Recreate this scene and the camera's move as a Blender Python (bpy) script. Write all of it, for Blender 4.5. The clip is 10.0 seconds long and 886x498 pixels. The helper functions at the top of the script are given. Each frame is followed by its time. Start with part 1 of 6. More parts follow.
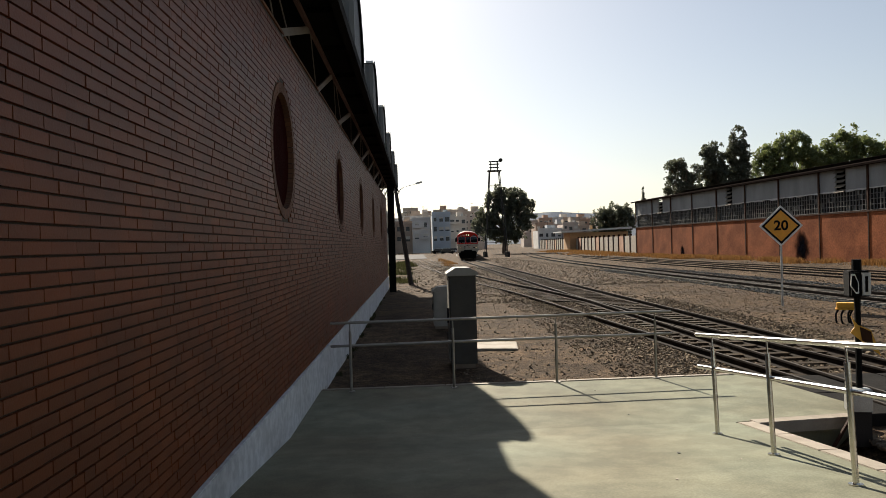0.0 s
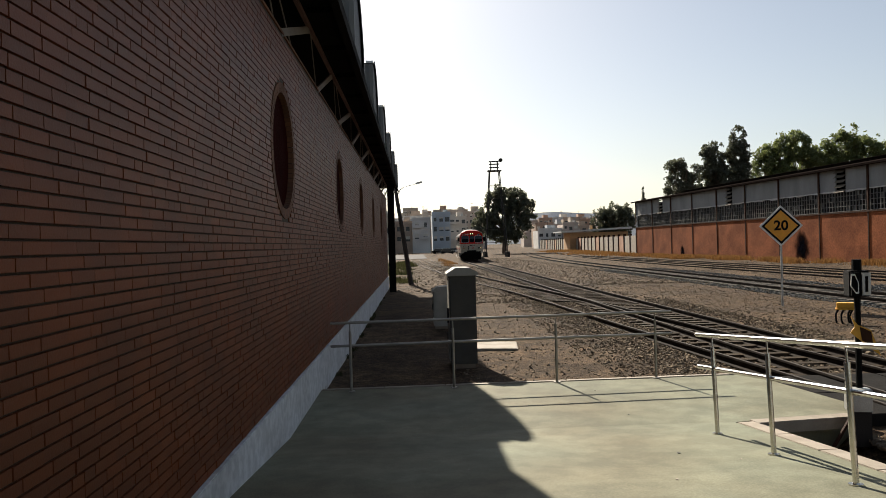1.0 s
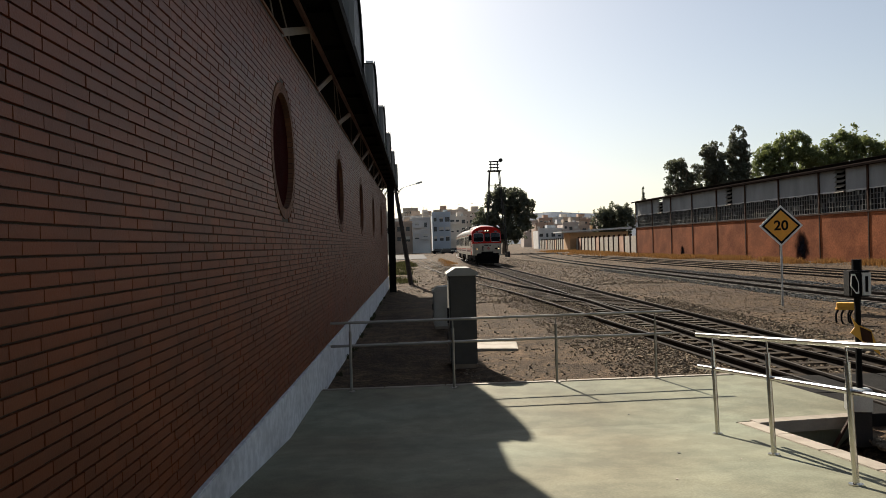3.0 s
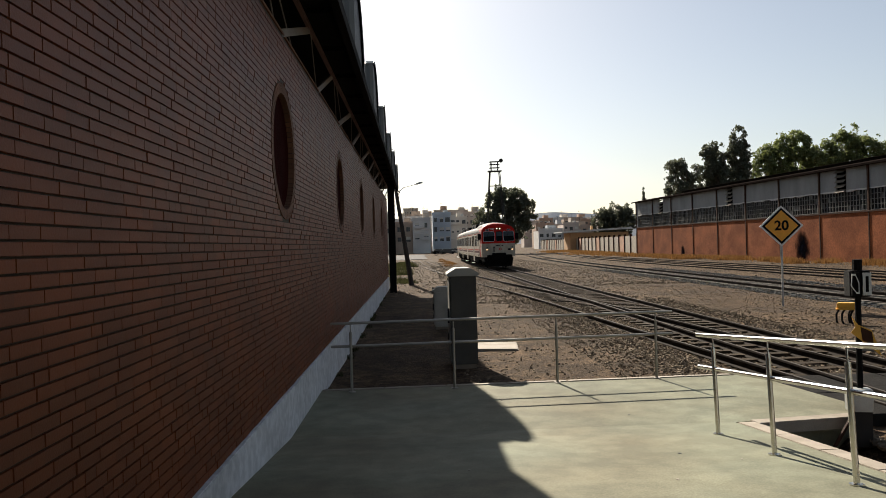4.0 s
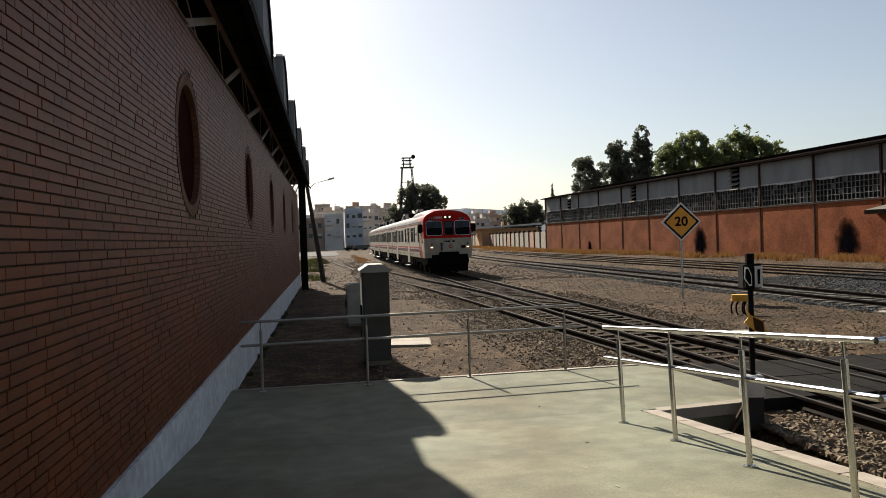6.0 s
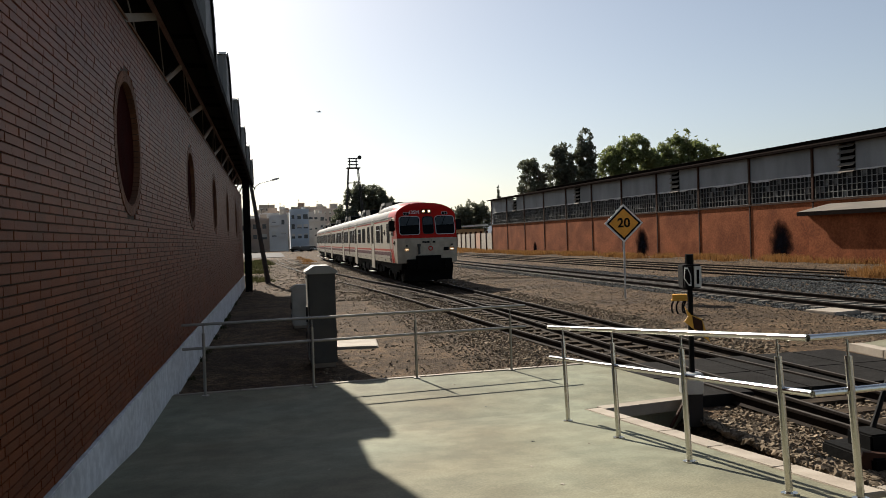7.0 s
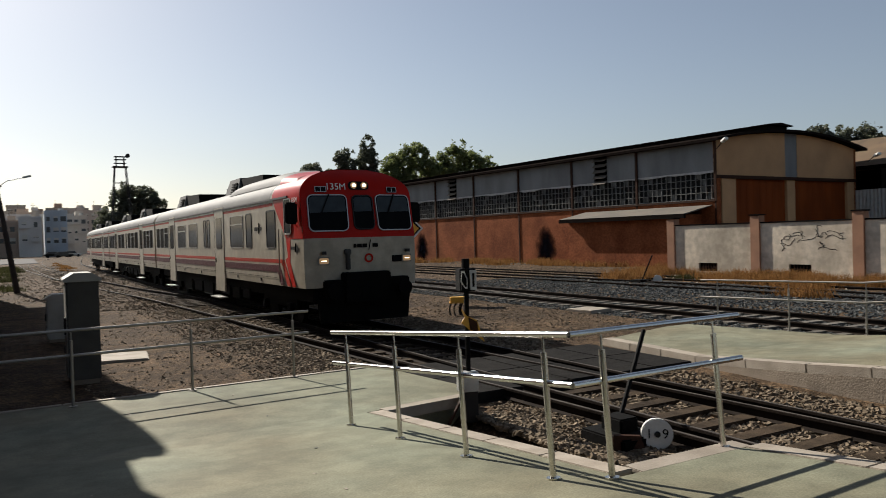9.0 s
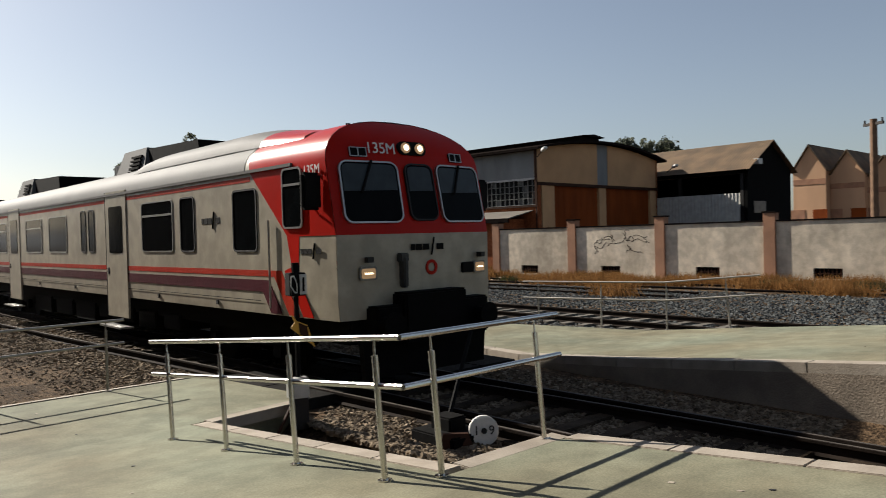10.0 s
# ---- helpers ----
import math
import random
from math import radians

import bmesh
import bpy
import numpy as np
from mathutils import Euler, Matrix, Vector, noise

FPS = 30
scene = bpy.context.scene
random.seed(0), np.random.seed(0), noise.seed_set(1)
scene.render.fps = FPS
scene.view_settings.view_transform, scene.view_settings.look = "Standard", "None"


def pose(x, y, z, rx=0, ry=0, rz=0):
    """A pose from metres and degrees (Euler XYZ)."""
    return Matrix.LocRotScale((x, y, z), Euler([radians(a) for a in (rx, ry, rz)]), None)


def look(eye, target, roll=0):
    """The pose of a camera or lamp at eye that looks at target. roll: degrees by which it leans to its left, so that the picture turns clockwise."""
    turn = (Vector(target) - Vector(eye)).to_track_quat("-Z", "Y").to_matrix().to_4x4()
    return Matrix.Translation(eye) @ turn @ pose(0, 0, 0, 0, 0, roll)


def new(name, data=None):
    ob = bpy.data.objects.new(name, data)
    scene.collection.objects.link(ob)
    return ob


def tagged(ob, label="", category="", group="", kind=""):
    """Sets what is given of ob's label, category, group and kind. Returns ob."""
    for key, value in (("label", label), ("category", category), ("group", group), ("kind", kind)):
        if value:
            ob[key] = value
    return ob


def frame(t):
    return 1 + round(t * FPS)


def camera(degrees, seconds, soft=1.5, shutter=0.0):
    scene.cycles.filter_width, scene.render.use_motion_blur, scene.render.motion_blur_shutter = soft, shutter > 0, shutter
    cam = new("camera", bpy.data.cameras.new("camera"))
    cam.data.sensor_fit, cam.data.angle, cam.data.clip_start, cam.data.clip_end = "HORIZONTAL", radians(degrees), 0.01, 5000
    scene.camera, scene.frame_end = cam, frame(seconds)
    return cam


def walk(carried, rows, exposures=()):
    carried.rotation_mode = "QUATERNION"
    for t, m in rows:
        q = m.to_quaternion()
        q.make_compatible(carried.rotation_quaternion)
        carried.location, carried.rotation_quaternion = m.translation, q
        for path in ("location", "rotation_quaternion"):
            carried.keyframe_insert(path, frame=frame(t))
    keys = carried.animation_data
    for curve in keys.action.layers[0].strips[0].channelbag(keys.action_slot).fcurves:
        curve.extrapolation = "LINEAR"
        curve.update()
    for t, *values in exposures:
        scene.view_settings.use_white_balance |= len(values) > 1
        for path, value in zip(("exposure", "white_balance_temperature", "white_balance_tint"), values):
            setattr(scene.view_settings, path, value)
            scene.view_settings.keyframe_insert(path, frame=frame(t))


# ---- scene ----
cam = camera(61.19, 10.0, soft=0.75, shutter=0.2)
EYE = Vector((0.0, 0.0, 2.28))


def aim(yaw, pitch, roll):
    """The camera's pose, turned about the one place where it stands."""
    y, p = radians(yaw), radians(pitch)
    ahead = Vector((-math.sin(y) * math.cos(p), math.cos(y) * math.cos(p), math.sin(p)))
    return look(EYE, EYE + ahead, roll)


# seconds, yaw, pitch, roll
TURNS = [
    (0, -2.11, -0.31, -1.55), (2.7, -2.11, -0.31, -1.55),
    (4, -2.08, -0.28, -1.60),
    (4.5, -4.16, -0.64, -1.84),
    (5, -5.58, -0.72, -1.86),
    (5.5, -7.03, -0.75, -1.84),
    (7, -12.81, -0.82, -1.80),
    (7.5, -15.18, -0.85, -1.82),
    (8, -17.97, -0.85, -1.76),
    (8.5, -23.19, -0.91, -1.61),
    (9, -29.29, -0.93, -1.61),
    (9.5, -35.06, -0.94, -1.56),
    (10, -42.17, -1.01, -1.55),
]
walk(cam, [(t, aim(a, b, c)) for t, a, b, c in TURNS], exposures=[(0, 1.08, 6800, 10), (4, 1.08, 6800, 10), (7, 1.02, 6600, 10), (8.5, 0.84, 6450, 10), (9.2, 0.74, 6400, 10), (10, 0.93, 6450, 10)])

# ---- light ----
SUN = Vector((-0.34, 1.56, 1.06)).normalized()
world = bpy.data.worlds.new("sky")
scene.world = world
world.use_nodes = True
wn = world.node_tree.nodes
sky = wn.new("ShaderNodeTexSky")
sky.sky_type, sky.sun_disc = "NISHITA", False
sky.sun_elevation = math.asin(SUN.z)
sky.sun_rotation = math.atan2(SUN.x, SUN.y)
sky.air_density, sky.dust_density, sky.ozone_density = 1.0, 1.0, 1.7
haze = wn.new("ShaderNodeHueSaturation")
haze.inputs["Saturation"].default_value = 0.72
world.node_tree.links.new(sky.outputs[0], haze.inputs["Color"])
world.node_tree.links.new(haze.outputs[0], wn["Background"].inputs[0])
wn["Background"].inputs[1].default_value = 0.05
sun_data = bpy.data.lights.new("sun", "SUN")
sun_data.energy, sun_data.angle, sun_data.color = 5.0, radians(0.55), (1.0, 0.93, 0.82)
sun = new("sun", sun_data)
sun.matrix_world = look(SUN * 200, (0, 0, 0))


# ---- materials ----
def material(name, color, rough=0.8, metal=0.0, vary=0.25, scale=3.0, fine=60.0, bump=0.3, spec=0.5, tint=None, space="world",
             each=0.0, island=0.0, emit=None, streak=0.0, depth=0.02, speck=None):
    """A painted or raw surface: two scales of variation, relief, and a change from piece to piece."""
    m = bpy.data.materials.new(name)
    m.use_nodes = True
    n, ln = m.node_tree.nodes, m.node_tree.links
    b = n["Principled BSDF"]
    b.inputs["Roughness"].default_value, b.inputs["Metallic"].default_value = rough, metal
    b.inputs["Specular IOR Level"].default_value = spec
    if space == "world":
        where = n.new("ShaderNodeNewGeometry").outputs["Position"]
    else:
        where = n.new("ShaderNodeTexCoord").outputs["Object"]
    if streak:
        stretch = n.new("ShaderNodeMapping")
        stretch.inputs["Scale"].default_value = (1, 1, streak)
        ln.new(where, stretch.inputs["Vector"])
        coarse_at = stretch.outputs[0]
    else:
        coarse_at = where

    def noise_at(sc, detail, at):
        t = n.new("ShaderNodeTexNoise")
        t.inputs["Scale"].default_value, t.inputs["Detail"].default_value = sc, detail
        ln.new(at, t.inputs["Vector"])
        return t.outputs["Fac"]

    big, small = noise_at(scale, 5.0, coarse_at), noise_at(fine, 3.0, where)
    other = tint or [c * (1 - vary) for c in color]
    ramp = n.new("ShaderNodeValToRGB")
    ramp.color_ramp.elements[0].position, ramp.color_ramp.elements[1].position = 0.36, 0.64
    ramp.color_ramp.elements[0].color, ramp.color_ramp.elements[1].color = (*other, 1), (*color, 1)
    ln.new(big, ramp.inputs[0])
    value = n.new("ShaderNodeMath")
    value.operation = "MULTIPLY_ADD"
    value.inputs[1].default_value, value.inputs[2].default_value = vary, 1 - vary / 2
    ln.new(small, value.inputs[0])
    last = value.outputs[0]
    for amount, node, socket in ((each, "ShaderNodeObjectInfo", "Random"), (island, "ShaderNodeNewGeometry", "Random Per Island")):
        if amount:
            r = n.new(node)
            v = n.new("ShaderNodeMath")
            v.operation = "MULTIPLY_ADD"
            v.inputs[1].default_value, v.inputs[2].default_value = amount, 1 - amount / 2
            ln.new(r.outputs[socket], v.inputs[0])
            p = n.new("ShaderNodeMath")
            p.operation = "MULTIPLY"
            ln.new(last, p.inputs[0]), ln.new(v.outputs[0], p.inputs[1])
            last = p.outputs[0]
    for sc, amount in speck or ():
        grit = n.new("ShaderNodeValToRGB")
        grit.color_ramp.elements[0].position, grit.color_ramp.elements[1].position = 0.40, 0.62
        lowest = 1 - amount
        grit.color_ramp.elements[0].color, grit.color_ramp.elements[1].color = (lowest, lowest, lowest, 1), (1.2, 1.2, 1.2, 1)
        ln.new(noise_at(sc, 4.0, where), grit.inputs[0])
        p = n.new("ShaderNodeMath")
        p.operation = "MULTIPLY"
        ln.new(last, p.inputs[0]), ln.new(grit.outputs[0], p.inputs[1])
        last = p.outputs[0]
    hsv = n.new("ShaderNodeHueSaturation")
    ln.new(ramp.outputs[0], hsv.inputs["Color"]), ln.new(last, hsv.inputs["Value"])
    ln.new(hsv.outputs[0], b.inputs["Base Color"])
    if bump:
        bp = n.new("ShaderNodeBump")
        bp.inputs["Strength"].default_value, bp.inputs["Distance"].default_value = bump, depth
        ln.new(small, bp.inputs["Height"]), ln.new(bp.outputs[0], b.inputs["Normal"])
    if emit:
        b.inputs["Emission Color"].default_value, b.inputs["Emission Strength"].default_value = (*emit[0], 1), emit[1]
    return m


def leafy(m, color, share):
    """Lets some light through the thin blades or leaves of a material."""
    n, ln = m.node_tree.nodes, m.node_tree.links
    through_leaf, mix = n.new("ShaderNodeBsdfTranslucent"), n.new("ShaderNodeMixShader")
    through_leaf.inputs["Color"].default_value = (*color, 1)
    mix.inputs[0].default_value = share
    ln.new(n["Principled BSDF"].outputs[0], mix.inputs[1]), ln.new(through_leaf.outputs[0], mix.inputs[2])
    ln.new(mix.outputs[0], n["Material Output"].inputs["Surface"])


BRICK = material("red_brick", (0.140, 0.0305, 0.0034), 0.56, vary=0.24, scale=1.2, fine=90, bump=0.4, each=0.3, island=0.3, tint=(0.108, 0.0245, 0.0038), depth=0.003, spec=0.28)
MORTAR = material("grey_mortar", (0.042, 0.026, 0.016), 0.95, vary=0.4, scale=4, fine=120, bump=0.5, depth=0.004)
RING = material("dusty_brick_ring", (0.12, 0.048, 0.0224), 0.9, vary=0.3, island=0.3, depth=0.004)
WHITEWASH = material("dirty_whitewash", (0.496, 0.504, 0.504), 0.85, vary=0.14, scale=0.9, fine=30, bump=0.2, tint=(0.4, 0.4, 0.392), speck=((9.0, 0.06),))
STEEL_DARK = material("dark_painted_steel", (0.0112, 0.0096, 0.0096), 0.6, vary=0.4, spec=0.3)
STEEL_GREY = material("weathered_grey_sheet", (0.12, 0.124, 0.124), 0.55, 0.2, vary=0.35, scale=0.8, streak=0.3)
TRUSS = material("faded_red_steel", (0.128, 0.068, 0.06), 0.7, vary=0.3)
PAVING = material("worn_green_concrete", (0.146, 0.154, 0.112), 0.75, vary=0.16, scale=0.38, fine=45, bump=0.1, tint=(0.132, 0.120, 0.080), speck=((0.7, 0.09), (3.2, 0.04), (70.0, 0.08)), spec=0.1)
COPING = material("pale_concrete_coping", (0.29, 0.25, 0.20), 0.85, vary=0.25, scale=2.5, fine=50, bump=0.25, tint=(0.21, 0.175, 0.135), each=0.2)
CONCRETE = material("rough_concrete", (0.22, 0.175, 0.13), 0.9, vary=0.35, scale=1.6, fine=40, bump=0.5)
DULL_TUBE = material("dull_steel_tube", (0.30, 0.28, 0.25), 0.5, 0.8, vary=0.2, fine=30, bump=0.05, space="object")
STAINLESS = material("stainless_tube", (0.62, 0.60, 0.56), 0.24, 1.0, vary=0.12, fine=30, bump=0.03, space="object")
DIRT = material("brown_gravelly_dirt", (0.128, 0.083, 0.048), 0.95, vary=0.55, scale=0.35, fine=28, bump=0.9, tint=(0.074, 0.049, 0.030), depth=0.05, speck=((2.2, 0.35), (14.0, 0.5), (42.0, 0.4)), spec=0.08)
STONE = material("brown_ballast_stone", (0.178, 0.138, 0.096), 0.9, vary=0.35, scale=9, fine=70, island=0.9, depth=0.01, spec=0.08)
STONE_BLUE = material("blue_grey_ballast_stone", (0.088, 0.092, 0.0896), 0.9, vary=0.35, scale=9, fine=70, island=0.8, depth=0.01, spec=0.08)
RAIL_SIDE = material("rusty_rail", (0.0208, 0.0152, 0.012), 0.85, 0.0, vary=0.4, fine=40, spec=0.06)
RAIL_TOP = material("worn_rail_head", (0.085, 0.074, 0.064), 0.6, 0.0, vary=0.3, fine=40, bump=0.05, spec=0.06)
SLEEPER = material("weathered_sleeper", (0.052, 0.0368, 0.024), 0.9, vary=0.5, scale=5, fine=60, each=0.5, bump=0.6, spec=0.08)
SLEEPER_PALE = material("concrete_sleeper", (0.136, 0.124, 0.108), 0.9, vary=0.3, scale=5, fine=60, each=0.3, spec=0.08)
RUBBER = material("dark_crossing_panel", (0.016, 0.0148, 0.0136), 0.9, spec=0.05, vary=0.4, scale=3, fine=80)
PLASTER = material("stained_white_plaster", (0.512, 0.44, 0.344), 0.9, vary=0.22, scale=0.8, fine=25, bump=0.3, streak=0.14, tint=(0.39, 0.33, 0.25), speck=((0.6, 0.12), (3.0, 0.06)))
SALMON = material("salmon_plaster", (0.352, 0.18, 0.104), 0.9, vary=0.25, scale=1.2, fine=25, tint=(0.264, 0.136, 0.08))
BRICK_FAR = material("orange_brickwork", (0.205, 0.066, 0.026), 0.9, vary=0.2, scale=0.5, fine=14, bump=0.5, tint=(0.165, 0.050, 0.019), speck=((0.5, 0.04), (7.0, 0.16)), spec=0.1)
STEEL_BROWN = material("brown_steel_post", (0.044, 0.0192, 0.0112), 0.7, vary=0.3, spec=0.1)
SHEET = material("grey_cladding_sheet", (0.176, 0.184, 0.188), 0.7, vary=0.3, scale=0.7, fine=12, streak=0.3, spec=0.5)
RAGGED = material("pale_chipped_edge", (0.44, 0.432, 0.416), 0.85)
GLASS_DIRTY = material("dirty_dark_glass", (0.0096, 0.0096, 0.0104), 0.6, vary=0.6, scale=1.5, fine=5, bump=0.05, spec=0.1)
PANE_PALE = material("milky_pane", (0.096, 0.096, 0.092), 0.4, vary=0.5, each=0.6, spec=0.2)
ROOF_EDGE = material("dark_roof_edge", (0.0176, 0.0136, 0.012), 0.8, vary=0.3, spec=0.0)
ROOF_SHEET = material("fibre_cement_roof", (0.112, 0.092, 0.072), 0.9, vary=0.3, scale=0.6, fine=10, tint=(0.08, 0.068, 0.0544))
ROOF_TILE = material("brown_corrugated_roof", (0.136, 0.084, 0.0416), 0.9, vary=0.35, scale=0.6, fine=10, tint=(0.068, 0.0432, 0.0224))
PINK_RENDER = material("pale_pink_render", (0.544, 0.328, 0.192), 0.9, vary=0.2, scale=0.4, fine=12, streak=0.15)
OCHRE = material("ochre_render", (0.512, 0.3, 0.148), 0.9, vary=0.2, scale=0.5, fine=15)
DOOR_RUST = material("rust_red_door", (0.216, 0.0464, 0.008), 0.75, vary=0.3, scale=1.0, streak=0.3, spec=0.1)
# near-black that stands for shade inside buildings, in recesses and under eaves
SHADE_BLACK = material("painted_shade_black", (0.004, 0.004, 0.004), 0.95, vary=0.3, spec=0.08)
ASPHALT = material("grey_road", (0.112, 0.108, 0.104), 0.9, spec=0.08)
# train
CREAM = material("dirty_cream_paint", (0.288, 0.2544, 0.1968), 0.38, vary=0.14, scale=0.9, fine=25, bump=0.03, streak=0.3, space="object", tint=(0.244, 0.2144, 0.1632), speck=((3.0, 0.08),))
RED = material("train_red_paint", (0.36, 0.0075, 0.0022), 0.34, spec=0.1, vary=0.16, scale=1.5, fine=25, bump=0.03, space="object")
ROOF_SILVER = material("silver_grey_train_roof", (0.11, 0.107, 0.102), 0.7, 0.0, spec=0.2, vary=0.2, scale=0.8, fine=20, bump=0.05, space="object")
PURPLE = material("faded_purple_stripe", (0.06, 0.008, 0.0144), 0.45, vary=0.2, space="object", spec=0.1)
ORANGE_STRIPE = material("orange_red_stripe", (0.336, 0.02, 0.0048), 0.45, vary=0.2, space="object", spec=0.1)
UNDER = material("grimy_black_underframe", (0.0035, 0.0033, 0.003), 0.85, vary=0.4, fine=15, space="object", spec=0.08)
TRAIN_GLASS = material("tinted_train_glass", (0.004, 0.0048, 0.0052), 0.12, vary=0.3, bump=0.0, space="object", spec=0.03)
ALU = material("aluminium_frame", (0.38, 0.37, 0.35), 0.35, 0.8, vary=0.15, bump=0.03, space="object")
LAMP_ON = material("lit_headlamp", (0.9, 0.85, 0.7), 0.3, emit=((1.0, 0.76, 0.46), 1.5), bump=0)
# grey of the sky reflection painted on the cab windows
REFLECTION_GREY = material("painted_sky_reflection", (0.028, 0.036, 0.04), 0.3, vary=0.3, fine=6, bump=0.0, space="object", spec=0.2)
LAMP_RIM = material("worn_lamp_frame", (0.16, 0.15, 0.135), 0.4, 0.6, vary=0.2, space="object")
LAMP_DIM = material("amber_marker_lamp", (0.16, 0.095, 0.05), 0.2, emit=((1.0, 0.62, 0.32), 0.12), bump=0)
BLACK_PAINT = material("black_paint", (0.005, 0.005, 0.0052), 0.75, vary=0.3, spec=0.08)
YELLOW = material("signal_yellow", (0.62, 0.32, 0.025), 0.55, vary=0.2)
AMBER = material("amber_sign_face", (0.72, 0.31, 0.022), 0.6, vary=0.15, scale=6)
WHITE = material("white_paint", (0.624, 0.616, 0.584), 0.6, vary=0.15, fine=30)
# cabinet grey, darkened to the look of its shaded front
GREYBOX_SHADED = material("grey_cabinet_shaded", (0.068, 0.064, 0.056), 0.6, vary=0.25, scale=2, tint=(0.048, 0.0464, 0.0416), spec=0.15)
GALV = material("galvanised_steel", (0.42, 0.42, 0.41), 0.5, 0.6, vary=0.25)
WOOD_POLE = material("tarred_wooden_pole", (0.036, 0.0288, 0.024), 0.9, vary=0.4)
WOOD_PALE = material("weathered_pole_wood", (0.176, 0.1, 0.056), 0.9, vary=0.3)
GRASS = material("dry_straw_grass", (0.235, 0.115, 0.038), 0.9, vary=0.3, island=0.6, bump=0, spec=0.08)
WEED = material("green_weeds", (0.042, 0.042, 0.021), 0.85, vary=0.3, island=0.6, bump=0, spec=0.08)
BARK = material("grey_brown_bark", (0.14, 0.11, 0.085), 0.9, vary=0.4)
LEAF_DARK = material("dark_eucalyptus_leaf", (0.085, 0.096, 0.068), 0.6, vary=0.3, island=0.9, bump=0)
LEAF = material("green_plane_leaf", (0.115, 0.145, 0.055), 0.55, vary=0.3, island=0.9, bump=0)


def soot():
    """Black soot that thins out towards the edge of its burn."""
    m = bpy.data.materials.new("black_soot")
    m.use_nodes = True
    n, ln = m.node_tree.nodes, m.node_tree.links
    b, out = n["Principled BSDF"], n["Material Output"]
    b.inputs["Base Color"].default_value, b.inputs["Roughness"].default_value = (0.004, 0.004, 0.006, 1), 1.0
    b.inputs["Specular IOR Level"].default_value = 0.0
    at = n.new("ShaderNodeTexCoord").outputs["Object"]
    size = n.new("ShaderNodeVectorMath")
    size.operation = "LENGTH"
    ln.new(at, size.inputs[0])
    blot = n.new("ShaderNodeTexNoise")
    blot.inputs["Scale"].default_value, blot.inputs["Detail"].default_value = 2.2, 4.0
    ln.new(at, blot.inputs["Vector"])
    add = n.new("ShaderNodeMath")
    add.operation = "MULTIPLY_ADD"
    add.inputs[1].default_value = 0.9
    ln.new(blot.outputs["Fac"], add.inputs[0]), ln.new(size.outputs["Value"], add.inputs[2])
    half = n.new("ShaderNodeMath")
    half.operation = "MULTIPLY"
    half.inputs[1].default_value = 0.5
    ln.new(add.outputs[0], half.inputs[0])
    ramp = n.new("ShaderNodeValToRGB")
    ramp.color_ramp.elements[0].position, ramp.color_ramp.elements[1].position = 0.30, 0.76
    ramp.color_ramp.elements[0].color, ramp.color_ramp.elements[1].color = (1, 1, 1, 1), (0, 0, 0, 1)
    ln.new(half.outputs[0], ramp.inputs[0])
    clear, mix = n.new("ShaderNodeBsdfTransparent"), n.new("ShaderNodeMixShader")
    ln.new(ramp.outputs[0], mix.inputs[0]), ln.new(clear.outputs[0], mix.inputs[1]), ln.new(b.outputs[0], mix.inputs[2])
    ln.new(mix.outputs[0], out.inputs["Surface"])
    return m


SOOT = soot()

leafy(GRASS, (0.21, 0.11, 0.04), 0.3), leafy(WEED, (0.05, 0.052, 0.02), 0.3), leafy(LEAF, (0.18, 0.21, 0.07), 0.45), leafy(LEAF_DARK, (0.12, 0.13, 0.085), 0.45)


